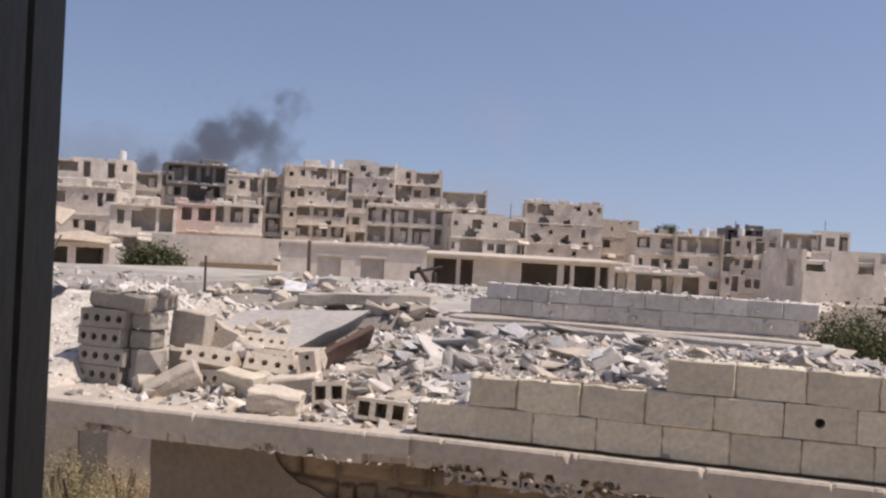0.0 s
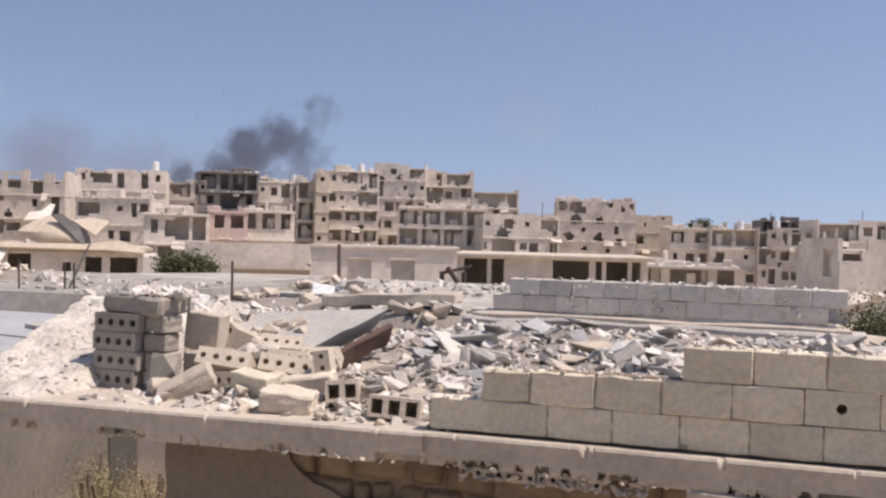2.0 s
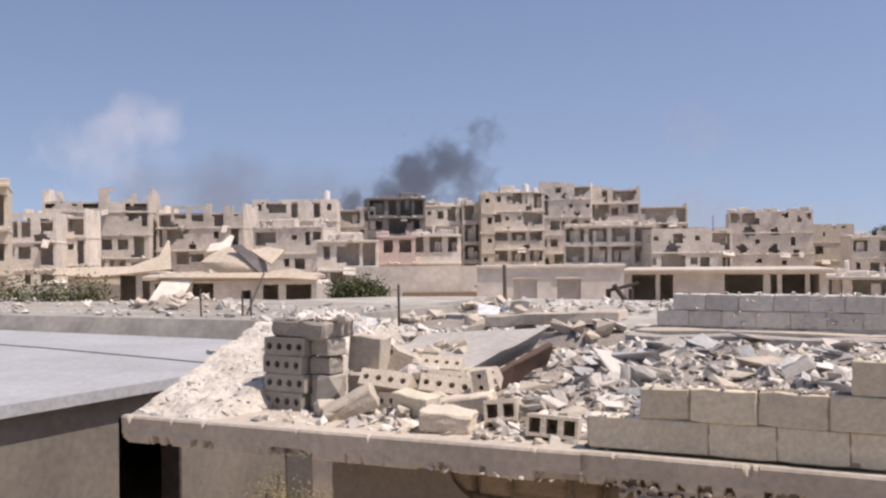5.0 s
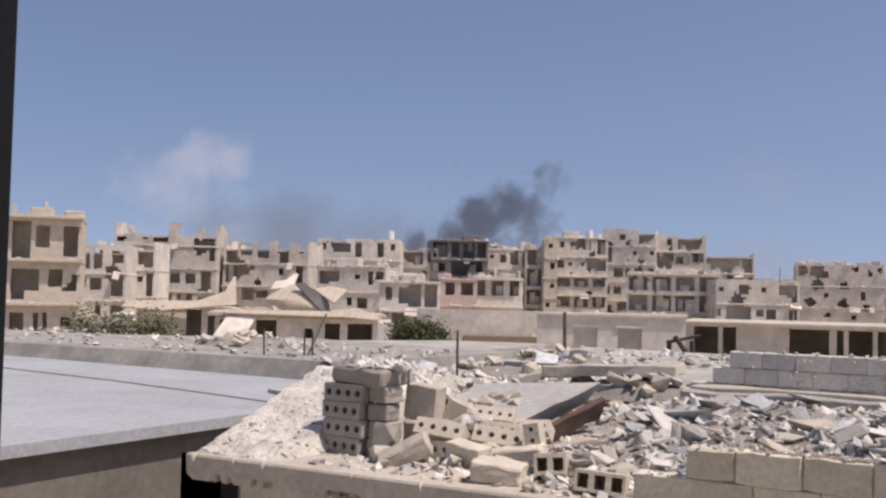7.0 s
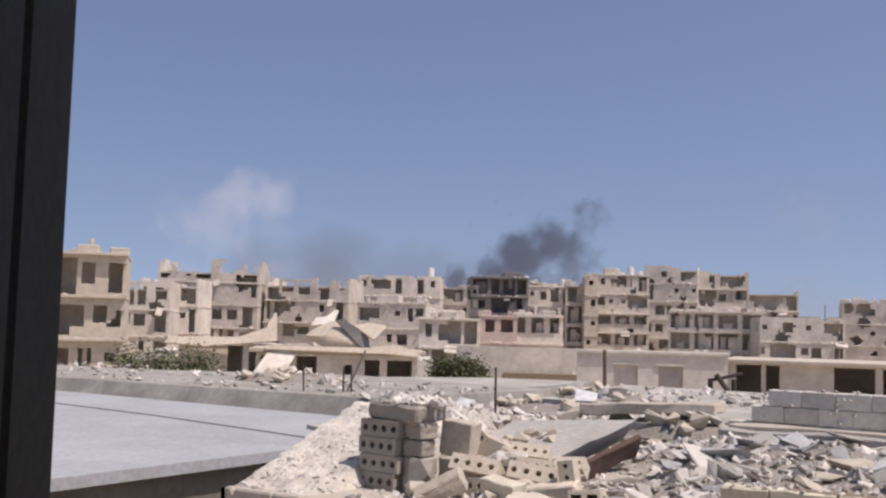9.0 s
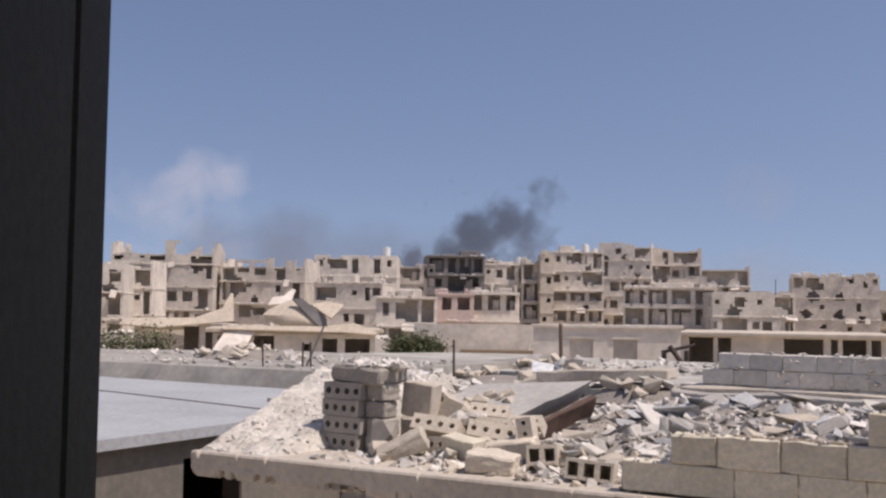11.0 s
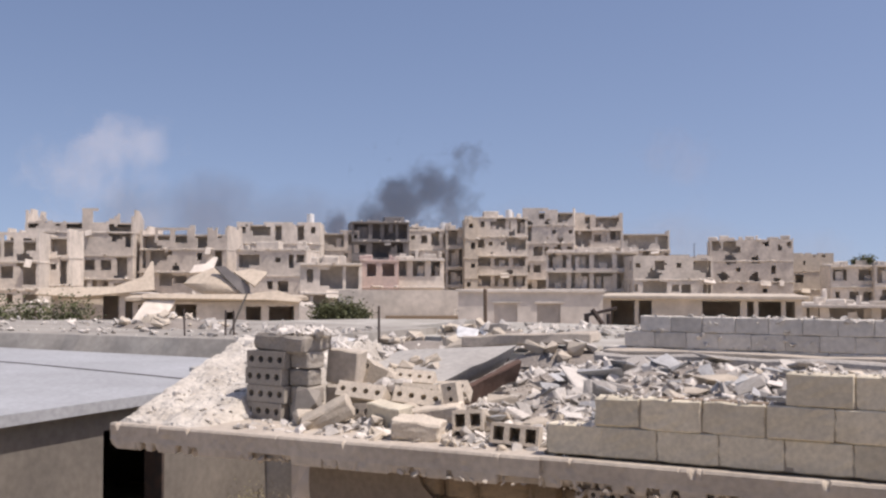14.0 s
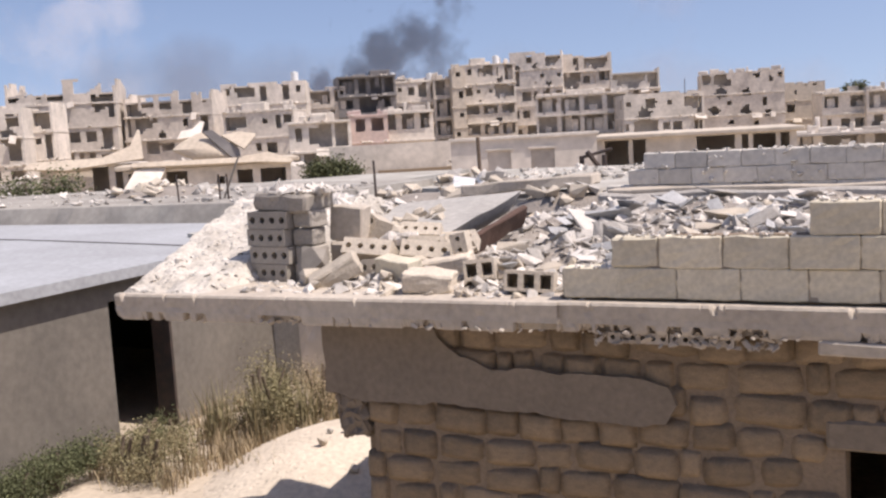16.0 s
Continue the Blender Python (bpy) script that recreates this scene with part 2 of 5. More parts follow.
def hollow_block_mesh(name, w, h, d, cells, radius, material, square=False):
    """A clay-coloured block whose front (at -y) shows a row of round holes."""
    bm = bmesh.new()
    cw = w / cells
    z0 = 0.0
    for c in range(cells):
        x0 = -w / 2 + c * cw
        cx, cz = x0 + cw / 2, h / 2
        outer, hole = [], []
        for k in range(8):
            a = radians(45 * k)
            ox, oz = math.cos(a), math.sin(a)
            s = 1 / max(abs(ox), abs(oz))
            outer.append((cx + ox * s * cw / 2, cz + oz * s * h / 2))
            if square:
                hole.append((cx + ox * s * radius * 0.95, cz + oz * s * radius * 1.2))
            else:
                hole.append((cx + ox * radius, cz + oz * radius))
        fo = [bm.verts.new((p[0], -d / 2, z0 + p[1])) for p in outer]
        fh = [bm.verts.new((p[0], -d / 2, z0 + p[1])) for p in hole]
        bh = [bm.verts.new((p[0], d / 2 - 0.02, z0 + p[1])) for p in hole]
        for k in range(8):
            j = (k + 1) % 8
            bm.faces.new((fo[k], fo[j], fh[j], fh[k]))
            bm.faces.new((fh[k], fh[j], bh[j], bh[k]))
        bm.faces.new(bh)
    v = [bm.verts.new(p) for p in ((-w / 2, -d / 2, 0), (w / 2, -d / 2, 0), (w / 2, d / 2, 0), (-w / 2, d / 2, 0), (-w / 2, -d / 2, h), (w / 2, -d / 2, h), (w / 2, d / 2, h), (-w / 2, d / 2, h))]
    for f in ((3, 2, 1, 0), (4, 5, 6, 7), (1, 2, 6, 5), (2, 3, 7, 6), (3, 0, 4, 7)):
        bm.faces.new([v[i] for i in f])
    bmesh.ops.remove_doubles(bm, verts=bm.verts[:], dist=0.0005)
    bmesh.ops.recalc_face_normals(bm, faces=bm.faces[:])
    me = bpy.data.meshes.new(name)
    bm.to_mesh(me)
    bm.free()
    me.materials.append(material)
    return me


def height_sheet(name, x0, x1, y0, y1, nx, ny, fn, material, skirt=0.0):
    verts, faces = [], []
    for j in range(ny + 1):
        for i in range(nx + 1):
            x, y = x0 + (x1 - x0) * i / nx, y0 + (y1 - y0) * j / ny
            verts.append((x, y, fn(x, y)))
    for j in range(ny):
        for i in range(nx):
            a = j * (nx + 1) + i
            faces.append((a, a + 1, a + nx + 2, a + nx + 1))
    if skirt:
        rim = [i for i in range(nx + 1)] + [(nx + 1) * j + nx for j in range(1, ny + 1)] + [(nx + 1) * ny + i for i in range(nx - 1, -1, -1)] + [(nx + 1) * j for j in range(ny - 1, 0, -1)]
        low = []
        for i in rim:
            low.append(len(verts))
            verts.append((verts[i][0], verts[i][1], verts[i][2] - skirt))
        for k in range(len(rim)):
            j = (k + 1) % len(rim)
            faces.append((rim[k], low[k], low[j], rim[j]))
    me = bpy.data.meshes.new(name)
    me.from_pydata(verts, [], faces)
    me.materials.append(material)
    return me


def pieced_wall(name, mask, cell, thick, material):
    """A wall from a grid of cells (True: masonry), with real thickness and reveals; x along, z up, front at y = 0."""
    nz, nx = mask.shape
    verts, faces, index = [], [], {}

    def vid(i, j, back):
        key = (i, j, back)
        if key not in index:
            index[key] = len(verts)
            dx = 0.22 * cell * noise.noise((i * 1.7, j * 1.3, nx * 0.37)) if 0 < i < nx else 0
            dz = 0.22 * cell * noise.noise((i * 1.1, j * 2.1, nz * 0.51 + 9)) if 0 < j < nz else 0
            verts.append((i * cell + dx, thick if back else 0.0, j * cell + dz))
        return index[key]

    for j in range(nz):
        for i in range(nx):
            if not mask[j, i]:
                continue
            faces.append((vid(i, j, 0), vid(i + 1, j, 0), vid(i + 1, j + 1, 0), vid(i, j + 1, 0)))
            faces.append((vid(i, j + 1, 1), vid(i + 1, j + 1, 1), vid(i + 1, j, 1), vid(i, j, 1)))
            if i == 0 or not mask[j, i - 1]:
                faces.append((vid(i, j, 0), vid(i, j + 1, 0), vid(i, j + 1, 1), vid(i, j, 1)))
            if i == nx - 1 or not mask[j, i + 1]:
                faces.append((vid(i + 1, j + 1, 0), vid(i + 1, j, 0), vid(i + 1, j, 1), vid(i + 1, j + 1, 1)))
            if j == 0 or not mask[j - 1, i]:
                faces.append((vid(i + 1, j, 0), vid(i, j, 0), vid(i, j, 1), vid(i + 1, j, 1)))
            if j == nz - 1 or not mask[j + 1, i]:
                faces.append((vid(i, j + 1, 0), vid(i + 1, j + 1, 0), vid(i + 1, j + 1, 1), vid(i, j + 1, 1)))
    me = bpy.data.meshes.new(name)
    me.from_pydata(verts, [], faces)
    me.materials.append(material)
    return me


def polar(az, dist, z=0.0, turn=0.0):
    """A pose at a heading (degrees to the left of +y) and distance, its x axis to the right as seen from the window."""
    a = radians(az)
    return pose(-math.sin(a) * dist, math.cos(a) * dist, z, 0, 0, az + turn)


# ---- ground: one sheet to the horizon, falling away to the right ----
def ground_z(x, y):
    d = math.hypot(x, y)
    s = min(1.0, max(0.0, (d - 70) / 60.0))
    r = min(1.0, max(0.0, (x + 45) / 40.0)) if y > 0 else 0.0
    z = -5.0 * s * s * (3 - 2 * s) * r
    if d < 40:
        z += 0.10 * noise.noise((x * 0.5, y * 0.5, 1.0)) + 0.04 * noise.noise((x * 2.1, y * 2.1, 4.0))
    return z


def ground_mesh():
    xs = sorted(set([-3000, -1200, -600, -350, -250] + list(range(-200, 101, 10)) + [150, 300, 700, 1500, 3000] + [v * 0.5 for v in range(-26, 1)]))
    ys = sorted(set([-3000, -1000, -400, -100, -40, -10] + list(range(0, 221, 10)) + [300, 500, 900, 1600, 3000] + [v * 0.5 for v in range(10, 36)]))
    verts = [(x, y, ground_z(x, y)) for y in ys for x in xs]
    n = len(xs)
    faces = [(j * n + i, j * n + i + 1, (j + 1) * n + i + 1, (j + 1) * n + i) for j in range(len(ys) - 1) for i in range(n - 1)]
    me = bpy.data.meshes.new("ground")
    me.from_pydata(verts, [], faces)
    for p in me.polygons:
        p.use_smooth = True
    return me


solid("ground", ground_mesh(), M_SOIL, "dry pale soil ground between ruined houses", "ground", kind="structure")

# ---- the room with the window ----
JX, JY = -0.591, 0.666                 # the inner corner of the window's jamb
room = thing("room", "dark unlit upstairs room behind the window", "room", pose(JX, JY, 0, 0, 0, 28.0), kind="structure")
# local x runs along the wall to the right, y points outside
part("wall_left", box_bm(-3.0, -0.09, -0.18, 0.0, 0.0, 6.2), M_ROOM, room)
part("wall_right", box_bm(2.6, 3.6, -0.18, 0.0, 0.0, 6.2), M_ROOM, room)
part("wall_below", box_bm(-0.09, 2.6, -0.18, 0.0, 0.0, 3.62), M_ROOM, room)
part("wall_above", box_bm(-0.09, 2.6, -0.18, 0.0, 5.6, 6.2), M_ROOM, room)
part("wall_back", box_bm(-3.0, 3.6, -4.2, -4.0, 0.0, 6.2), M_ROOM, room)
part("wall_side", box_bm(-3.2, -3.0, -4.2, 0.0, 0.0, 6.2), M_ROOM, room)
part("wall_side", box_bm(3.6, 3.8, -4.2, 0.0, 0.0, 6.2), M_ROOM, room)
part("floor", box_bm(-3.0, 3.6, -4.0, -0.18, 2.55, 2.75), M_ROOM, room)
tagged(solid("ceiling", box_bm(-3.2, 3.8, -4.2, 0.0, 6.2, 6.4), M_ROOM, "dark plain room ceiling", "ceiling", pose(JX, JY, 0, 0, 0, 28.0)), kind="structure")
window = thing("window_1", "open window with a dark painted frame", "window", pose(JX, JY, 0, 0, 0, 28.0), kind="structure")
part("window_frame", box_bm(-0.09, 0.0, -0.10, -0.002, 3.66, 5.6, 0.006), M_JAMB, window, "dark painted upright of the frame")
part("window_frame", box_bm(2.51, 2.6, -0.10, -0.002, 3.66, 5.6, 0.006), M_JAMB, window)
part("casement", box_bm(-0.05, 0.0, -1.02, -0.104, 3.68, 5.58, 0.006), M_JAMB, window, "dark casement leaf folded open into the room")
part("window_sill", box_bm(-0.09, 2.6, -0.20, 0.03, 3.62, 3.66, 0.006), M_JAMB, window)

# ---- the near house: stone front, concrete roof with a broken block parapet ----
YF = 6.70                                # the parapet's front
near = thing("stone_house", "low stone house with a ruined concrete roof", "house")


def slab_bm(points, z0, z1, wear=0.0, slump=0.0):
    bm = bmesh.new()
    lo = [bm.verts.new((x, y - slump * (1 + 0.5 * noise.noise((x * 1.5, y, 6))) + wear * 0.8 * noise.noise((x * 5, y * 5, 11)), z0 + wear * noise.noise((x * 9, y * 9, 3)))) for x, y in points]
    hi = [bm.verts.new((x, y, z1)) for x, y in points]
    bm.faces.new(lo[::-1])
    bm.faces.new(hi)
    for i in range(len(points)):
        j = (i + 1) % len(points)
        bm.faces.new((lo[i], lo[j], hi[j], hi[i]))
    return bm


def ragged_edge(p, q, n, amp, seed):
    out = []
    for i in range(n):
        u = i / n
        x, y = p[0] + (q[0] - p[0]) * u, p[1] + (q[1] - p[1]) * u
        out.append((x + amp * noise.noise((x * 3, y * 3, seed)), y + amp * noise.noise((x * 4, y * 4, seed + 5))))
    return out


edge = ragged_edge((-6.12, 6.54), (-2.3, 6.64), 30, 0.004, 2.0) + ragged_edge((-2.3, 6.68), (1.9, 6.70), 20, 0.004, 3.0)
edge += [(1.9, 6.70), (1.9, 13.6), (-4.4, 13.6)] + ragged_edge((-4.4, 9.75), (-6.5, 9.1), 12, 0.08, 4.0) + ragged_edge((-6.75, 9.0), (-6.17, 6.6), 24, 0.06, 6.0)
roof = part("roof", slab_bm(edge, 2.80, 3.0, 0.012), M_SLAB, near, "weathered concrete roof slab with chipped edges")
lip_rng = random.Random(4)


def fascia_mesh(x0, x1, y0, y1, low, n, seed):
    """The slab's broken front: chipped upper arris, spalls, and pieces gone along the lower edge."""
    prof = ((0.075, 3.004), (0.012, 3.003), (0.0, 2.985), (0.002, 2.94), (0.004, 2.90), (0.002, 2.86), (0.004, 2.83), (0.006, low + 0.02), (0.012, low), (0.08, low + 0.004))
    verts, faces = [], []
    for i in range(n + 1):
        u = i / n
        x = x0 + (x1 - x0) * u
        yy = y0 + (y1 - y0) * u
        bite = max(0.0, noise.noise((x * 2.3, seed, 1.0)) + 0.45 * noise.noise((x * 13, seed, 2.0)) + 0.2 * noise.noise((x * 40, seed, 3.0)) - 0.03)
        nick = max(0.0, noise.noise((x * 3.7, seed, 5.0)) + 0.6 * noise.noise((x * 23, seed, 6.0)) - 0.30)
        for k, (dy, z) in enumerate(prof):
            dz = dyy = 0.0
            if k >= 6:
                dz, dyy = 0.27 * bite * (1 if k > 6 else 0.6), 0.09 * bite
            elif 0 < k < 3:
                dz, dyy = -0.08 * nick, 0.07 * nick
            elif k in (3, 4, 5):
                dyy = 0.03 * max(0.0, noise.noise((x * 8, z * 14, seed + 8)) - 0.30)
            j = 0.0025 * noise.noise((x * 14, z * 20, seed + 3))
            verts.append((x, yy + dy + dyy + j, min(z + dz, 3.004)))
    m = len(prof)
    for i in range(n):
        for k in range(m - 1):
            a = i * m + k
            faces.append((a, a + 1, a + m + 1, a + m))
    me = bpy.data.meshes.new("slab_front")
    me.from_pydata(verts, [], faces)
    return me


part("slab_front", fascia_mesh(-6.15, -2.28, 6.47, 6.57, 2.79, 330, 2.0), M_SLAB, near, "chipped concrete front edge of the roof")
part("slab_front", fascia_mesh(-2.30, 1.9, 6.60, 6.62, 2.80, 330, 7.0), M_SLAB, near, "chipped concrete front edge of the roof")
part("lower_ledge", worn_box(2.5, 0.15, 0.09, lip_rng, 24, 0.03, 0.012), M_SLAB, near, "worn concrete ledge under the parapet", pose(0.64, 6.67, 2.715))
part("wall_core", box_bm(-3.95, -0.49, 6.868, 7.2, 0.0, 2.8), M_MORTAR, near)
part("wall_core", box_bm(-4.25, -3.95, 6.868, 7.2, 2.12, 2.8), M_MORTAR, near)
part("wall_core", box_bm(-0.49, 0.75, 6.868, 7.2, 2.05, 2.8), M_MORTAR, near)
part("wall_core", box_bm(0.75, 1.8, 6.868, 7.2, 0.0, 2.8), M_MORTAR, near)
part("side_wall", box_bm(1.6, 1.8, 7.2, 13.2, 0.0, 2.8), M_MORTAR, near)
part("side_wall", box_bm(-4.2, -4.0, 7.2, 13.2, 0.0, 2.8), M_MORTAR, near)
part("back_wall", box_bm(-4.2, 1.8, 13.2, 13.4, 0.0, 2.8), M_MORTAR, near)

# loose and laid blocks
blk_rng = random.Random(11)
BLOCKS = []
for i in range(5):
    me = bpy.data.meshes.new("block")
    b = worn_box(0.404, 0.16, 0.206, blk_rng, 3, 0.009, 0.008)
    b.to_mesh(me)
    b.free()
    me.materials.append(M_BLOCK)
    BLOCKS.append(me)
HALF = bpy.data.meshes.new("half_block")
b = worn_box(0.32, 0.16, 0.20, blk_rng, 2, 0.012, 0.016)
b.to_mesh(HALF)
b.free()
HALF.materials.append(M_BLOCK)
GREYS = []
for i in range(4):
    me = bpy.data.meshes.new("grey_block")
    b = worn_box(0.40, 0.18, 0.20, blk_rng, 2, 0.008, 0.009)
    b.to_mesh(me)
    b.free()
    me.materials.append(M_GREYBLOCK)
    GREYS.append(me)

parapet = thing("front_parapet", "broken parapet wall of sandy concrete blocks on the roof edge", "wall", kind="structure")
part("mortar_bed", worn_box(4.1, 0.07, 0.024, blk_rng, 6, 0.006, 0.004), M_MORTAR, parapet, "", pose(-0.27, YF + 0.09, 2.998))


def course(parent, z, start, stop, y, meshes, rng, first=None, pitch=0.41):
    x = start
    if first is not None:
        part("block", first, None, parent, "", pose(x - 0.17, y, z, 0, 0, rng.uniform(-2, 2)))
    while x < stop:
        part("block", rng.choice(meshes), None, parent, "", pose(x + 0.20, y + rng.uniform(-0.008, 0.008), z, rng.uniform(-0.6, 0.6), rng.uniform(-0.5, 0.5), rng.uniform(-0.8, 0.8)))
        x += pitch


course(parapet, 3.022, -1.90, 1.8, YF + 0.08, BLOCKS, blk_rng, first=BLOCKS[1])
course(parapet, 3.232, -1.60, 1.8, YF + 0.08, BLOCKS, blk_rng, first=HALF)
shot = [o for o in parapet.children if abs(o.location.x - 0.24) < 0.1 and abs(o.location.z - 3.232) < 0.01]
for o in shot:
    o.data = hollow_block_mesh("pierced_block", 0.404, 0.206, 0.16, 1, 0.032, M_BLOCK)
    tagged(o, "block pierced by a shot hole")
course(parapet, 3.442, -0.66, 1.8, YF + 0.08, BLOCKS, blk_rng)
for z, x0 in ((3.222, -1.9), (3.432, -1.5)):
    part("mortar_bed", worn_box(1.8 - x0, 0.11, 0.012, blk_rng, 2, 0.003, 0.004), M_MORTAR, parapet, "", pose((1.8 + x0) / 2, YF + 0.085, z))

for z, x0, x1 in ((3.024, -2.28, 1.8), (3.234, -1.88, 0.16), (3.234, 0.32, 1.8), (3.444, -0.62, 1.8)):
    part("mortar_core", box_bm(x0, x1, YF + 0.012, YF + 0.148, z, z + 0.19), M_JOINT, parapet)

# slab edge course with exposed hollow blocks under the parapet
SLABTILE = hollow_block_mesh("edge_block", 0.41, 0.075, 0.12, 6, 0.018, M_SLAB)
for i in range(2):
    part("edge_block", SLABTILE, None, near, "", pose(-1.75 + i * 0.42, 6.71, 2.728, 0, 0, lip_rng.uniform(-1, 1)))

back_parapet = thing("back_parapet", "grey concrete block parapet behind the rubble", "wall", kind="structure")
part("ledge", worn_box(4.75, 0.62, 0.27, blk_rng, 10, 0.04, 0.03), M_RUBBLE, back_parapet, "rough broken footing", pose(-1.55, 12.98, 3.0))
for k, (x0, x1) in enumerate(((-3.95, 0.45), (-3.65, 0.35), (-3.44, 0.25))):
    x = x0
    while x < x1:
        part("block", blk_rng.choice(GREYS), None, back_parapet, "", pose(x + 0.2, 13.2 + blk_rng.uniform(-0.012, 0.012), 3.13 + 0.205 * k, blk_rng.uniform(-1, 1), blk_rng.uniform(-1, 1), blk_rng.uniform(-1.5, 1.5)))
        x += 0.405
    part("mortar_core", box_bm(x0 + 0.02, x - 0.03, 13.125, 13.28, 3.13 + 0.205 * k, 3.13 + 0.205 * k + 0.19), M_GREYBLOCK, back_parapet)

part("ledge", worn_box(4.5, 0.36, 0.05, blk_rng, 14, 0.03, 0.01), M_SLAB, back_parapet, "thin pale plaster ledge", pose(-1.6, 12.96, 3.26))

# broken parapet under fallen plaster along the left edge
def heap_z(x, y):
    """A ramp of plaster: low at the roof's corner, rising away from the front, filling up to the block stack."""
    left = -6.16 - 0.26 * (y - 6.5)
    top = min(0.58, max(0.0, (y - 6.50) * 0.25))
    f = min(1.0, max(0.0, (x - left) / 0.10))
    end = -5.36 if y < 7.5 else -5.36 + min(0.22, (y - 7.5) * 0.5)
    f *= min(1.0, max(0.0, (end + 0.10 - x) / 0.10))
    n = 0.05 * noise.noise((x * 2.2, y * 2.2, 2)) + 0.028 * noise.noise((x * 6, y * 6, 7)) + 0.012 * noise.noise((x * 17, y * 17, 4))
    return 2.99 + top * f + n * (0.25 + f)


def mound_mesh():
    """The mound follows the roof's left edge."""
    verts, faces = [], []
    nu, nv = 84, 110
    for j in range(nv + 1):
        y = 6.56 + 2.75 * j / nv
        left = -6.16 - 0.26 * (y - 6.5)
        for i in range(nu + 1):
            x = left + (-4.75 - left) * i / nu
            z = max(heap_z(x, y), 2.985) if i and j else 2.98
            verts.append((x, y, z))
    for j in range(nv):
        for i in range(nu):
            q = j * (nu + 1) + i
            faces.append((q, q + 1, q + nu + 2, q + nu + 1))
    me = bpy.data.meshes.new("plaster_mound")
    me.from_pydata(verts, [], faces)
    return me


solid("plaster_mound", mound_mesh(), M_PLASTER, "sloping heap of fallen white plaster on the roof edge", "rubble")

# stack of hollow blocks
HOLLOW = hollow_block_mesh("hollow_block", 0.43, 0.145, 0.20, 4, 0.027, M_HOLLOW)
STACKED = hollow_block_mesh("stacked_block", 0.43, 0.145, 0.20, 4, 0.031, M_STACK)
HOLLOW3 = hollow_block_mesh("hollow_block_square", 0.36, 0.15, 0.20, 3, 0.042, M_HOLLOW, True)
HOLLOW2 = hollow_block_mesh("hollow_block_pair", 0.24, 0.16, 0.20, 2, 0.042, M_HOLLOW, True)
HOLLOWS = hollow_block_mesh("hollow_block_small", 0.36, 0.13, 0.16, 4, 0.020, M_HOLLOW)
stack = thing("block_stack", "standing stub of a wall of hollow concrete blocks", "wall")
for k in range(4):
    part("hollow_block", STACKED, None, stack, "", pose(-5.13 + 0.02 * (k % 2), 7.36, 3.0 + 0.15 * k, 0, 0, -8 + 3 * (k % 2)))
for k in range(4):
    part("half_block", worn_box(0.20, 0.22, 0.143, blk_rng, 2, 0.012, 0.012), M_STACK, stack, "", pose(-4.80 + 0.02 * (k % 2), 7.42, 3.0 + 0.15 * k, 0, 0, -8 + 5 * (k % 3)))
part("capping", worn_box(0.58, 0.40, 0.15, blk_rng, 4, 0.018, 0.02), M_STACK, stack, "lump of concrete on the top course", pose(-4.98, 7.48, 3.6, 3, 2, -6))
part("block", worn_box(0.30, 0.2, 0.30, blk_rng, 2, 0.012, 0.012), M_SLAB, stack, "", pose(-4.58, 7.72, 3.30, 0, 4, 4))
part("block", worn_box(0.34, 0.3, 0.30, blk_rng, 2, 0.02, 0.02), M_SLAB, stack, "", pose(-4.56, 7.74, 3.0, 0, 0, 10))
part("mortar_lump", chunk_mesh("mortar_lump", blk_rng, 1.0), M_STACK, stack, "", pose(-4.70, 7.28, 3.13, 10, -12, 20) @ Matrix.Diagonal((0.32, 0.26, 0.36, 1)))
part("mortar_lump", chunk_mesh("mortar_lump", blk_rng, 0.8), M_HOLLOW, stack, "", pose(-4.62, 7.16, 3.06, 0, 8, 60) @ Matrix.Diagonal((0.26, 0.22, 0.2, 1)))

# loose blocks on the roof
def loose(name, me, m, label, group="loose blocks on the roof"):
    solid(name, me, None, label, "block", m, group)


loose("hollow_block", HOLLOW, pose(-4.30, 7.52, 3.16, -34, 5, 8), "cream hollow block lying tilted with four round holes")
loose("hollow_block", HOLLOW, pose(-4.42, 7.86, 3.25, -40, -58, 20), "cream hollow block tipped up on rubble")
loose("hollow_block", HOLLOWS, pose(-4.00, 7.98, 3.15, -36, 3, 12), "cream hollow block half buried in rubble")
loose("hollow_block", HOLLOWS, pose(-4.12, 8.16, 3.25, -40, 4, 14), "cream hollow block half buried in rubble")
loose("hollow_block", HOLLOW, pose(-3.84, 7.70, 3.12, -30, 6, 12), "cream hollow block half buried in rubble")
loose("hollow_block", HOLLOW2, pose(-3.12, 7.22, 3.04, -12, -4, 18), "cream hollow block showing two square holes")
loose("hollow_block", HOLLOW3, pose(-2.62, 6.96, 3.01, -8, 4, 12), "cream hollow block showing three square holes")
loose("hollow_block", HOLLOWS, pose(-4.62, 8.02, 3.30, -30, 62, 12), "cream hollow block standing tilted on its end")
loose("hollow_block", HOLLOWS, pose(-3.80, 8.22, 3.16, -44, -4, 6), "cream hollow block half buried in rubble")
loose("hollow_block", HOLLOW, pose(-4.08, 7.42, 3.02, -20, -6, -14), "cream hollow block lying low in rubble")
loose("concrete_lump", worn_box(0.44, 0.22, 0.16, blk_rng, 3, 0.018, 0.015), pose(-4.36, 7.16, 3.02, 10, -26, 28), "broken pale concrete lump")
loose("concrete_lump", worn_box(0.38, 0.26, 0.15, blk_rng, 3, 0.018, 0.015), pose(-3.42, 6.92, 3.01, 4, 6, 15), "broken sandy concrete lump")
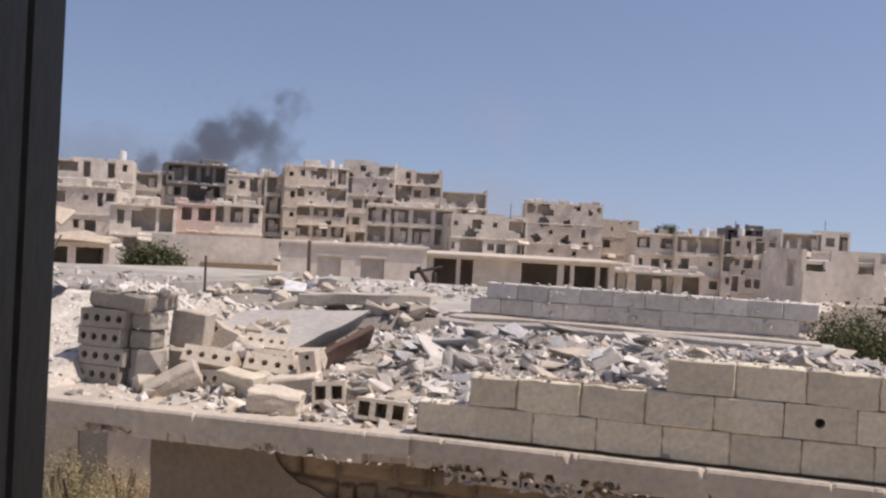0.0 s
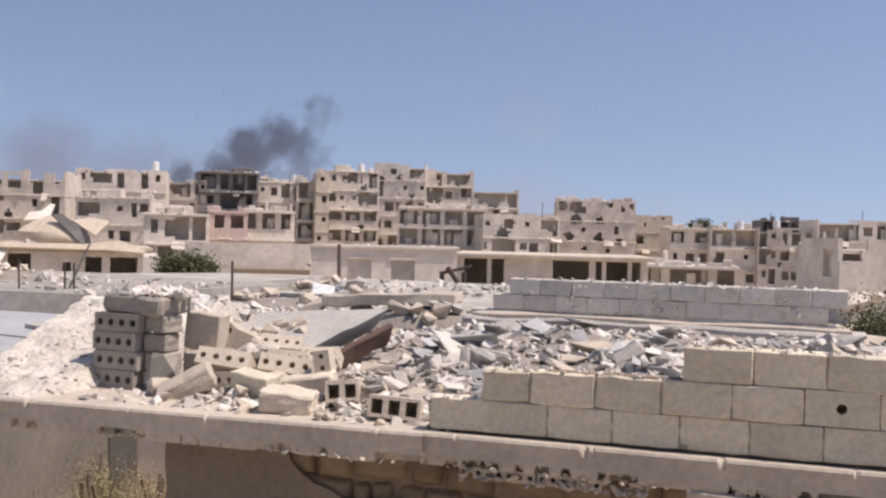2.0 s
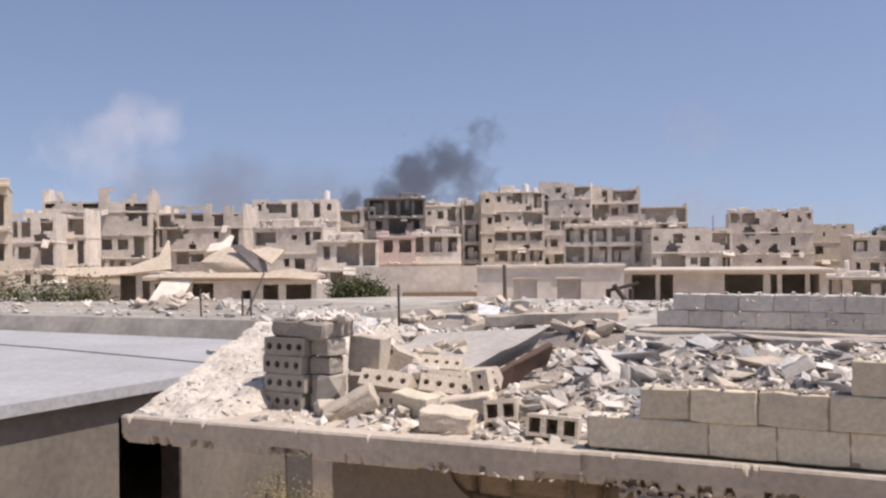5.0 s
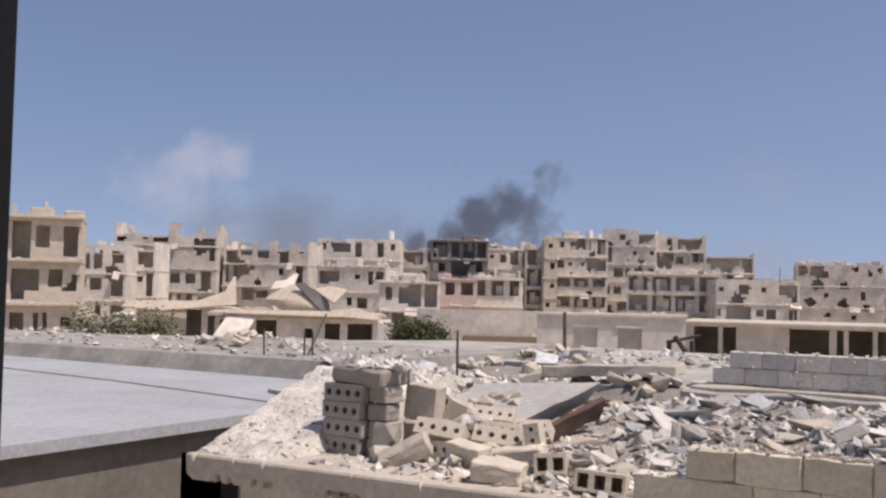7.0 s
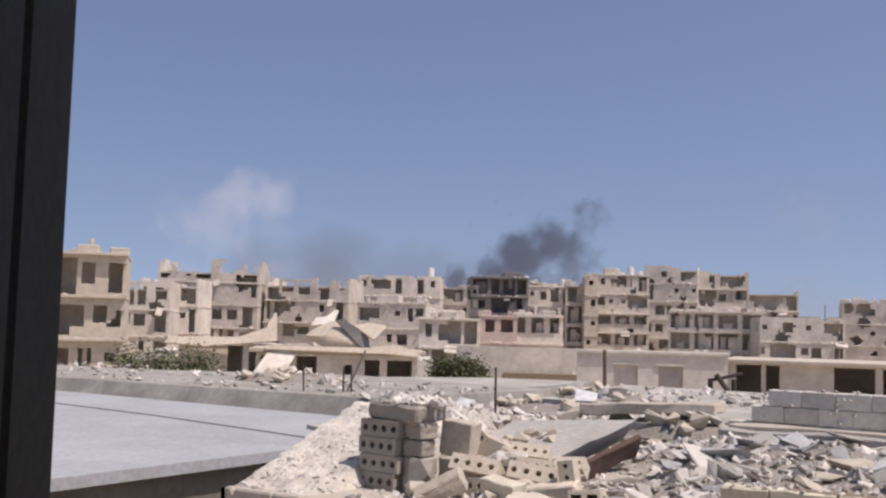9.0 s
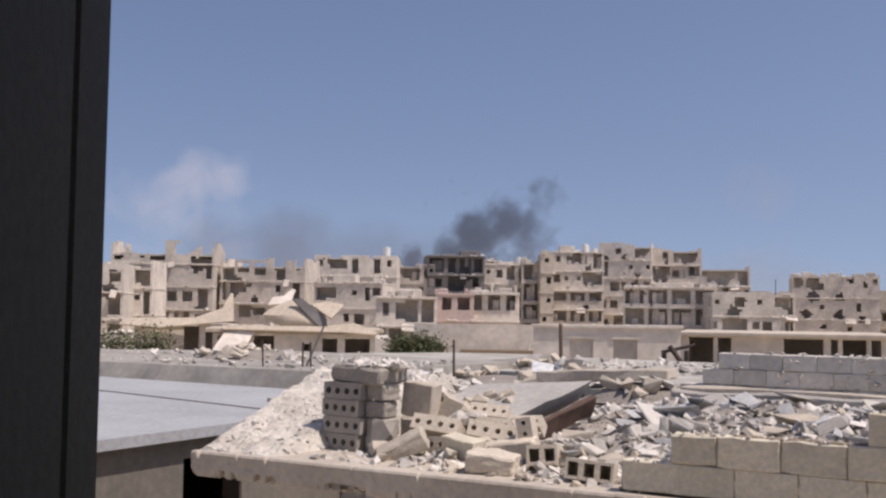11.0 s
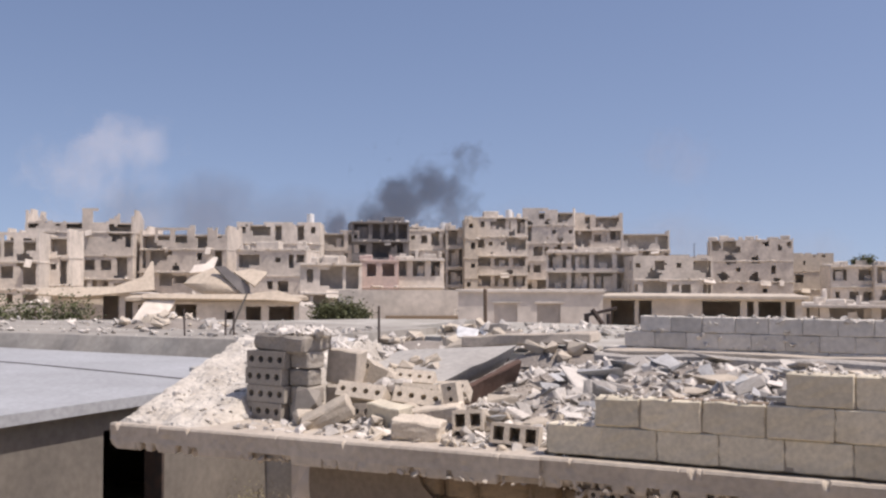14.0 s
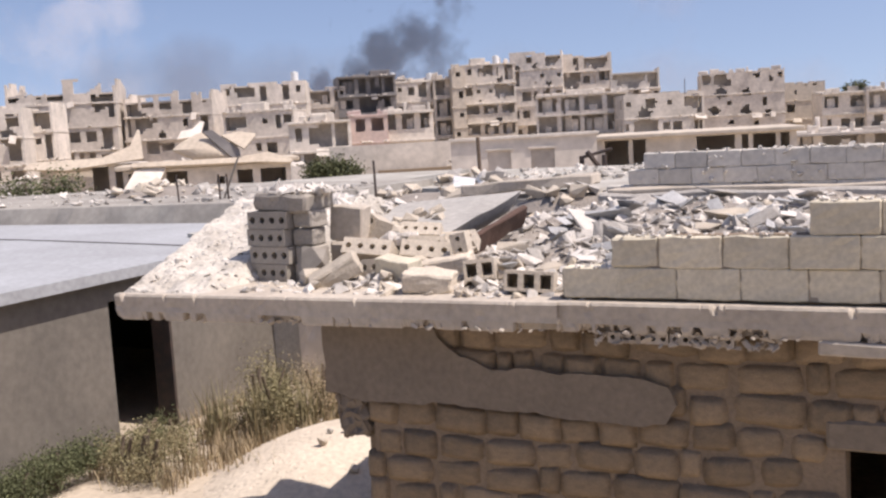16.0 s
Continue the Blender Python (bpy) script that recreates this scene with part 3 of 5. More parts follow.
loose("concrete_lump", worn_box(0.44, 0.20, 0.15, blk_rng, 3, 0.018, 0.015), pose(-3.55, 7.50, 3.03, 6, -8, 10), "broken sandy concrete lump")
loose("solid_block", HOLLOWS, pose(-3.52, 7.62, 3.18, 0, 80, 10), "cream block standing on end in rubble")
loose("solid_block", BLOCKS[4], pose(-3.85, 7.25, 3.01, 8, 3, -20), "sandy block lying in rubble")
loose("solid_block", BLOCKS[1], pose(-5.65, 8.7, 3.38, 5, 12, 40), "sandy block lying on plaster heap")
for ob in list(scene.objects):
    if ob.name.startswith("concrete_lump") and not ob.data.materials:
        ob.data.materials.append(M_HOLLOW)

# fallen roof slab with its rusty shutter
bm = bmesh.new()
top = [(-4.95, 8.40, 3.26), (-3.90, 8.15, 3.28), (-3.76, 9.7, 3.54), (-5.15, 9.7, 3.44)]
lo = [bm.verts.new((x - (0.15 if x > -4.5 else 0.0), y, z - 0.21)) for x, y, z in top]
hi = [bm.verts.new(p) for p in top]
bm.faces.new(lo[::-1])
bm.faces.new(hi)
for i in range(4):
    j = (i + 1) % 4
    bm.faces.new((lo[i], lo[j], hi[j], hi[i]))
bmesh.ops.subdivide_edges(bm, edges=bm.edges[:], cuts=6, use_grid_fill=True)
for v in bm.verts:
    v.co += noise.noise_vector(v.co * 3) * 0.025
solid("fallen_slab", bm, M_GREYSLAB, "pale fallen concrete slab lying on rubble", "slab")
solid("rusty_panel", worn_box(1.3, 0.06, 0.22, blk_rng, 4, 0.03, 0.01), M_RUST, "dark red rusty metal panel wedged under the slab", "panel", pose(-3.84, 9.05, 3.10, 24, -9, 86))

# rubble covering the roof
def bed_z(x, y):
    e = min(1.0, max(0.0, (x + 4.6) / 0.8)) * min(1.0, max(0.0, (y - 6.9) / 1.2)) * min(1.0, max(0.0, (1.75 - x) / 0.5))
    n = 0.5 + 0.5 * noise.noise((x * 0.9, y * 0.9, 3)) + 0.35 * noise.noise((x * 2.7, y * 2.7, 8)) + 0.15 * noise.noise((x * 8, y * 8, 5))
    dip = math.exp(-((x + 3.55) / 0.5) ** 2) * min(1.0, max(0.0, (y - 7.9) / 0.4)) * min(1.0, max(0.0, (10.4 - y) / 0.5))
    return 2.985 + e * (0.07 + 0.20 * n) * (1 - 0.85 * dip)


heap = thing("roof_rubble", "heap of broken pale concrete and block fragments covering the roof", "rubble")
part("rubble_bed", height_sheet("rubble_bed", -4.7, 1.75, 6.9, 12.75, 110, 100, bed_z, M_DUST_SHADE), None, heap)
rub_rng = random.Random(21)
CHUNKS = [chunk_mesh("fragment", rub_rng, rub_rng.choice((0.28, 0.4, 0.55, 0.8)), M_RUBBLE) for i in range(14)]


def scatter(n, x0, x1, y0, y1, fn, smin, smax, rng):
    for i in range(n):
        x, y = rng.uniform(x0, x1), rng.uniform(y0, y1)
        s = smin + (smax - smin) * rng.random() ** 2.2
        m = pose(x, y, fn(x, y) + s * 0.12, rng.uniform(-40, 40), rng.uniform(-40, 40), rng.uniform(0, 360))
        yield rng.choice(CHUNKS), m @ Matrix.Diagonal((s, s * rng.uniform(0.5, 1.1), s * rng.uniform(0.5, 1.0), 1))


PLATES = [chunk_mesh("plate", rub_rng, rub_rng.choice((0.10, 0.14, 0.18)), mt) for mt in (M_FLAT, M_FLAT, M_FLAT, M_RUBBLE, M_RUBBLE, M_HOLLOW)]
for i in range(150):
    x, y = rub_rng.uniform(-3.5, 1.5), rub_rng.uniform(7.3, 12.5)
    q = 0.16 + 0.42 * rub_rng.random() ** 1.6
    part("plate", rub_rng.choice(PLATES), None, heap, "", pose(x, y, bed_z(x, y) + rub_rng.uniform(0.04, 0.12), rub_rng.gauss(-3, 13), rub_rng.gauss(0, 13), rub_rng.uniform(0, 360)) @ Matrix.Diagonal((q, q * rub_rng.uniform(0.35, 0.85), q * rub_rng.uniform(0.9, 1.6), 1)))
for me, m in scatter(130, -4.2, 1.6, 7.4, 12.4, bed_z, 0.10, 0.34, rub_rng):
    part("fragment", me, None, heap, "", m)
for me, m in scatter(60, -4.7, -1.9, 6.85, 8.4, bed_z, 0.07, 0.26, rub_rng):
    part("fragment", me, None, heap, "", m)
small = list(scatter(3000, -4.7, 1.7, 6.85, 12.7, bed_z, 0.03, 0.20, rub_rng)) + list(scatter(620, -5.0, -2.1, 6.72, 8.3, bed_z, 0.02, 0.15, rub_rng))
small += list(scatter(160, -3.9, 0.6, 12.2, 12.72, lambda x, y: bed_z(x, 12.2), 0.05, 0.2, rub_rng))
small += list(scatter(90, -5.2, -4.6, 7.3, 7.75, lambda x, y: 3.74, 0.03, 0.16, rub_rng)) + list(scatter(150, -4.75, -4.15, 7.7, 8.4, lambda x, y: 3.12 + 0.25 * (x + 4.75), 0.06, 0.24, rub_rng))
small = joined_mesh("small_fragments", small, M_RUBBLES)
tagged(part("small_fragments", small, None, heap), kind="stuff")
CREAM = [chunk_mesh("cream_fragment", rub_rng, rub_rng.choice((0.45, 0.6, 0.9)), M_HOLLOW) for i in range(7)]
for me, m in scatter(75, -4.75, -2.5, 6.72, 7.75, lambda x, y: bed_z(x, y) + 0.02, 0.07, 0.24, rub_rng):
    part("fragment", CREAM[int(abs(m.translation.x) * 100) % 7], None, heap, "", m)
for me, m in scatter(34, -4.75, -3.6, 7.6, 8.3, lambda x, y: 3.10 + 0.12 * (y - 7.6), 0.10, 0.26, rub_rng):
    part("fragment", CREAM[int(abs(m.translation.x) * 100) % 7], None, heap, "", m)
for me, m in scatter(36, -4.8, -4.25, 8.2, 9.2, lambda x, y: 3.24 + 0.14 * (y - 8.2), 0.10, 0.26, rub_rng):
    part("fragment", CREAM[int(abs(m.translation.x) * 100) % 7], None, heap, "", m)
heap_small = joined_mesh("plaster_crumbs", list(scatter(480, -6.05, -4.9, 6.75, 9.2, lambda x, y: heap_z(x, y) - 0.01, 0.015, 0.10, rub_rng)), M_RUBBLES)
solid("plaster_crumbs", heap_small, None, "crumbs of plaster scattered on the heap", "rubble", kind="stuff")
heap_top = thing("heap_rubble", "broken concrete fragments piled on the plaster heap", "rubble")
for me, m in scatter(30, -6.5, -5.1, 8.4, 9.3, lambda x, y: heap_z(x, y) - 0.02, 0.14, 0.45, rub_rng):
    part("fragment", me, None, heap_top, "", m)

chip_rng = random.Random(61)
chips = list(scatter(70, -3.6, 0.4, 13.10, 13.12, lambda x, y: 3.32 + 0.42 * chip_rng.random(), 0.03, 0.12, chip_rng)) + list(scatter(90, -3.3, 0.4, 13.1, 13.3, lambda x, y: 3.735, 0.02, 0.11, chip_rng))
tagged(part("render_chips", joined_mesh("render_chips", chips, M_RUBBLES), None, back_parapet, "pale chips of mortar and broken block"), kind="stuff")

# mortar crumbs left on the stepped parapet and flakes clinging under the slab's edge
crumb_rng = random.Random(51)
crumbs = []
for n, x0, x1, z in ((60, -2.2, -1.85, 3.225), (120, -1.85, -0.7, 3.435), (260, -0.65, 1.8, 3.645)):
    crumbs += list(scatter(n, x0, x1, YF + 0.01, YF + 0.15, lambda px, py, z=z: z, 0.012, 0.06, crumb_rng))
solid("mortar_crumbs", joined_mesh("mortar_crumbs", crumbs, M_RUBBLES), None, "pale mortar crumbs along the parapet top", "rubble", kind="stuff")
flakes = list(scatter(150, -6.05, -2.4, 6.54, 6.66, lambda px, py: 2.80, 0.03, 0.11, crumb_rng)) + list(scatter(120, -2.3, 1.8, 6.58, 6.70, lambda px, py: 2.80 + 0.0 * px, 0.02, 0.07, crumb_rng))
flakes += list(scatter(110, -2.05, -0.85, 6.63, 6.69, lambda px, py: 2.715 + 0.075 * crumb_rng.random(), 0.03, 0.10, crumb_rng))
tagged(part("loose_render", joined_mesh("loose_render", flakes, M_SLAB), None, near, "pale broken flakes of render"), kind="stuff")

# ---- the low house beside the yard ----
lowh = thing("low_house", "low grey rendered house with a flat pale roof", "house")
part("roof", slab_bm([(-34, 2.0), (-10.1, 4.2), (-10.1, 16.7), (-34, 17.2)], 2.40, 2.55), M_ROOF, lowh, "flat pale screeded roof with a thin overhang")
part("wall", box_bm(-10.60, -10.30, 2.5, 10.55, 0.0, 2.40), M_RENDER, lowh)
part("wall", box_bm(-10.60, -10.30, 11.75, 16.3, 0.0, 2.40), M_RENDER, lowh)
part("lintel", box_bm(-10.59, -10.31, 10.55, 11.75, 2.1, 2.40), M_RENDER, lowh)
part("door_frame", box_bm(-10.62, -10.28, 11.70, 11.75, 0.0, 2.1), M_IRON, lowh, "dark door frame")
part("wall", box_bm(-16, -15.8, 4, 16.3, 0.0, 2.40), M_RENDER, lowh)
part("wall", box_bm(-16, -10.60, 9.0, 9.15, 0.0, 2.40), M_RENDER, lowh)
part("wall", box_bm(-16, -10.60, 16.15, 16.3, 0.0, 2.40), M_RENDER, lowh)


def cable(name, pts, r, material, label, category):
    cu = bpy.data.curves.new(name, "CURVE")
    cu.dimensions = "3D"
    cu.bevel_depth, cu.bevel_resolution = r, 1
    sp = cu.splines.new("POLY")
    sp.points.add(len(pts) - 1)
    for p, q in zip(sp.points, pts):
        p.co = (*q, 1)
    cu.materials.append(material)
    return tagged(new(name, cu), label, category)


cable("roof_cable", [(-24, 14.6, 2.565), (-20, 14.4, 2.565), (-15.5, 13.9, 2.565), (-12.2, 13.3, 2.565), (-10.2, 12.9, 2.565)], 0.009, M_IRON, "dark cable lying across the flat roof", "cable")

# ---- flat roofs in the middle distance ----
M_MIDROOF = surface("stained_roof_edge", (0.37, 0.345, 0.30), (0.25, 0.23, 0.20), 0.9, 6, 0.6, amount=0.9)
mid_rng = random.Random(33)


def flat_house(label, pts, top, thick, wallmat, roofmat, slump=0.0):
    h = thing("flat_house", label, "house", group="flat-roofed houses")
    part("roof", slab_bm(pts, top - thick, top, 0.06 if slump else 0.0, slump), roofmat, h)
    cx, cy = sum(p[0] for p in pts) / len(pts), sum(p[1] for p in pts) / len(pts)
    inner = [(cx + (x - cx) * 0.96, cy + (y - cy) * 0.96) for x, y in pts]
    part("wall", slab_bm(inner, -0.3, top - thick), wallmat, h)
    return h


flat_house("flat-roofed house with a thick grey roof edge", [(-40, 16.9), (-24, 17.0)] + ragged_edge((-24, 17.0), (-12.6, 17.7), 24, 0.03, 9) + [(-12.2, 24.4), (-20, 25.6), (-26, 21.8), (-40, 21.5)], 2.88, 0.40, M_RENDER, M_MIDROOF, 0.22)
stained = flat_house("flat-roofed house with a stained concrete roof", [(-12.0, 14.3)] + ragged_edge((-11.6, 14.1), (-3.2, 15.2), 24, 0.10, 3) + [(-3.0, 22.0), (-11.9, 22.4)], 2.62, 0.22, M_GREYSLAB, M_ROOFW)
# plaster patch; its pale colour also carries the sunlight missing on this wall
part("plaster_patch", worn_box(0.95, 0.05, 1.9, mid_rng, 6, 0.05, 0.01), M_FARL, stained, "patch of whitish plaster left on the wall, paled to stand in for sunlight", pose(-9.15, 14.12, 0.0))
flat_house("flat-roofed house with a whitish roof", [(-12.4, 23.9)] + ragged_edge((-12.0, 23.4), (-4.2, 23.2), 20, 0.15, 5) + [(-4.6, 31.5), (-13.5, 32)], 2.70, 0.14, M_DUST_SHADE, M_ROOFW)
flat_house("flat-roofed house with a whitish roof", [(-20.2, 26.2), (-13.8, 24.9), (-14.2, 31), (-17.5, 30)], 2.80, 0.25, M_RENDER, M_ROOFW)
flat_house("low grey outbuilding behind the parapet", [(-6.2, 15.2), (-2.8, 15.0), (-2.6, 19.5), (-6.4, 19.5)], 3.02, 0.2, M_GREYBLOCK, M_ROOFW)


solid("tilted_roof_slab", worn_box(2.1, 1.9, 0.17, mid_rng, 6, 0.05, 0.02), M_SLAB, "pale roof slab with a broken brown edge lying on a roof", "slab", pose(-6.15, 16.2, 3.10, -3, -3, 14))


def rubble_pile(label, x, y, z, rx, ry, h, n, smin, smax, seed, bed=None):
    rng = random.Random(seed)
    t = thing("rubble_pile", label, "rubble", group="rubble piles on the roofs")
    f = lambda px, py: z + h * max(0.0, 1 - ((px - x) / rx) ** 2 - ((py - y) / ry) ** 2)
    part("rubble_bed", height_sheet("pile_bed", x - rx, x + rx, y - ry, y + ry, 14, 14, lambda px, py: f(px, py) - 0.02, bed or M_DUST_SHADE), None, t)
    got = 0
    for me, m in scatter(n * 2, x - rx, x + rx, y - ry, y + ry, f, smin, smax, rng):
        p = m.translation
        if ((p.x - x) / rx) ** 2 + ((p.y - y) / ry) ** 2 < 1 and got < n:
            part("fragment", CREAM[got % 7] if got % 3 else me, None, t, "", m)
            got += 1


rubble_pile("pale rubble on a flat roof", -10.6, 20.6, 2.62, 1.3, 1.2, 0.18, 40, 0.15, 0.6, 1)
rubble_pile("pale rubble on a flat roof", -18.6, 21.2, 2.88, 1.7, 1.3, 0.25, 60, 0.12, 0.5, 2)
rubble_pile("pale rubble on a flat roof", -9.6, 15.6, 2.62, 1.5, 1.1, 0.30, 40, 0.15, 0.6, 3)
rubble_pile("pale rubble on a flat roof", -6.6, 15.9, 2.62, 2.2, 1.2, 0.32, 50, 0.15, 0.6, 4)
rubble_pile("pale rubble on a flat roof", -11.0, 24.8, 2.70, 1.4, 1.0, 0.2, 24, 0.2, 0.7, 5)
rubble_pile("rubble behind the grey parapet", -4.9, 14.4, 2.95, 1.0, 0.5, 0.25, 24, 0.15, 0.5, 6)


for wx, wy, ws, wa in ((-11.1, 23.9, 0.55, 20), (-10.7, 24.2, 0.35, 70), (-9.9, 20.9, 0.30, 40), (-12.4, 20.3, 0.40, 10)):
    solid("white_slab", worn_box(ws, ws * 0.7, 0.10, mid_rng, 2, 0.03, 0.01), M_WHITE, "broken white plaster slab leaning in rubble", "slab", pose(wx, wy, 2.72 if wy > 23 else 2.64, 55, 10, wa), "white slabs")


def rod(p, q, r, label, material=None):
    a, b2 = Vector(p), Vector(q)
    bm = bmesh.new()
    bmesh.ops.create_cone(bm, cap_ends=True, segments=8, radius1=r, radius2=r * 0.9, depth=(b2 - a).length)
    solid("post", bm, material or M_IRON, label, "post", Matrix.Translation((a + b2) / 2) @ (b2 - a).to_track_quat("Z", "Y").to_matrix().to_4x4(), "posts on the roofs")


rod((-10.96, 19.2, 2.60), (-10.97, 19.2, 3.60), 0.028, "dark iron post standing on a flat roof")
rod((-15.54, 18.26, 2.86), (-15.56, 18.25, 3.50), 0.022, "thin dark iron post standing on a flat roof")
rod((-14.84, 18.84, 2.86), (-14.84, 18.84, 3.45), 0.024, "thin dark iron post standing on a flat roof")
rod((-14.69, 18.96, 2.86), (-14.70, 18.95, 3.45), 0.024, "thin dark iron post standing on a flat roof")
rod((-14.77, 18.90, 2.9), (-14.46, 19.15, 3.85), 0.024, "leaning grey iron pole", M_RENDER)
rod((-16.95, 38.0, 0.0), (-17.01, 38.0, 3.72), 0.09, "weathered wooden pole before the plastered wall", M_BARK)
rod((-11.37, 34.2, 0.0), (-11.40, 34.2, 2.95), 0.10, "dark broken gate post", M_IRON)
rod((-10.66, 34.4, 0.0), (-10.66, 34.4, 2.95), 0.10, "dark broken gate post", M_IRON)
rod((-11.37, 34.2, 2.9), (-10.40, 34.5, 3.15), 0.06, "dark fallen gate bar", M_IRON)
rod((-11.2, 34.2, 3.1), (-10.55, 34.45, 2.1), 0.09, "dark fallen gate bar", M_IRON)


# ---- plastered wall and canopy house ----
def masked(w, h, cell):
    return np.ones((max(1, int(round(h / cell))), max(1, int(round(w / cell)))), dtype=bool)


yard = thing("plastered_house", "plastered house with two blocked-up windows", "house", pose(-19.2, 40, 0, 0, 0, 22))
mk = masked(6.2, 3.55, 0.05)
for wx in (1.55, 3.40):
    mk[int(1.95 / 0.05):int(3.08 / 0.05), int(wx / 0.05):int((wx + 1.02) / 0.05)] = False
part("wall", pieced_wall("plastered_wall", mk, 0.05, 0.2, M_FARL), None, yard)
for wx in (1.55, 3.40):
    part("window_filling", box_bm(wx, wx + 1.02, 0.09, 0.18, 1.9, 3.1), M_FAR, yard, "blocked-up window recess")
    part("window_head", box_bm(wx - 0.1, wx + 1.12, -0.06, 0.06, 3.09, 3.17), M_FARL, yard)
part("roof", box_bm(-0.1, 6.3, -0.1, 1.2, 3.55, 3.66), M_FARL, yard)
part("side_wall", box_bm(0.0, 0.2, 0.2, 1.1, 0.0, 3.55), M_FARL, yard)
part("side_wall", box_bm(6.0, 6.2, 0.2, 1.1, 0.0, 3.55), M_FARL, yard)

canopy = thing("canopy_house", "low house with a long pale roof canopy and dark openings", "house", pose(-15.0, 47, 0, 0, 0, 14))
mk = masked(9.0, 3.18, 0.1)
for x0, x1, z0, z1 in ((0.4, 1.55, 0.0, 3.1), (1.75, 2.3, 0.6, 3.1), (4.6, 6.3, 1.2, 3.1), (6.6, 6.9, 0.4, 3.1), (7.1, 8.1, 1.0, 3.1), (8.3, 8.7, 0.4, 3.1)):
    mk[int(z0 * 10):int(z1 * 10), int(x0 * 10):int(x1 * 10)] = False
part("wall", pieced_wall("canopy_wall", mk, 0.1, 0.2, M_FARL), None, canopy)
part("roof", box_bm(-0.1, 9.3, -0.5, 6.0, 3.18, 3.36, 0.03), M_FARY, canopy, "pale overhanging roof slab")
part("side_wall", box_bm(0.0, 0.2, 0.2, 6.0, 0.0, 3.18), M_FARL, canopy)
part("side_wall", box_bm(8.8, 9.0, 0.2, 6.0, 0.0, 3.18), M_FARL, canopy)
part("back_wall", box_bm(0.0, 9.0, 5.8, 6.0, 0.0, 3.18), M_FAR, canopy)


# ---- the ruined town ----
def sturdy(mask):
    """Drops masonry that hangs in the air: keeps the largest joined piece."""
    nz, nx = mask.shape
    keep = np.zeros_like(mask)
    seen = np.zeros_like(mask)
    best = []
    for j0 in range(nz):
        for i0 in range(nx):
            if not mask[j0, i0] or seen[j0, i0]:
                continue
            seen[j0, i0] = True
            todo, got = [(j0, i0)], []
            while todo:
                j, i = todo.pop()
                got.append((j, i))
                for a, b4 in ((j + 1, i), (j - 1, i), (j, i + 1), (j, i - 1)):
                    if 0 <= a < nz and 0 <= b4 < nx and mask[a, b4] and not seen[a, b4]:
                        seen[a, b4] = True
                        todo.append((a, b4))
            if len(got) > len(best):
                best = got
    for j, i in best:
        keep[j, i] = True
    mask[:] = keep


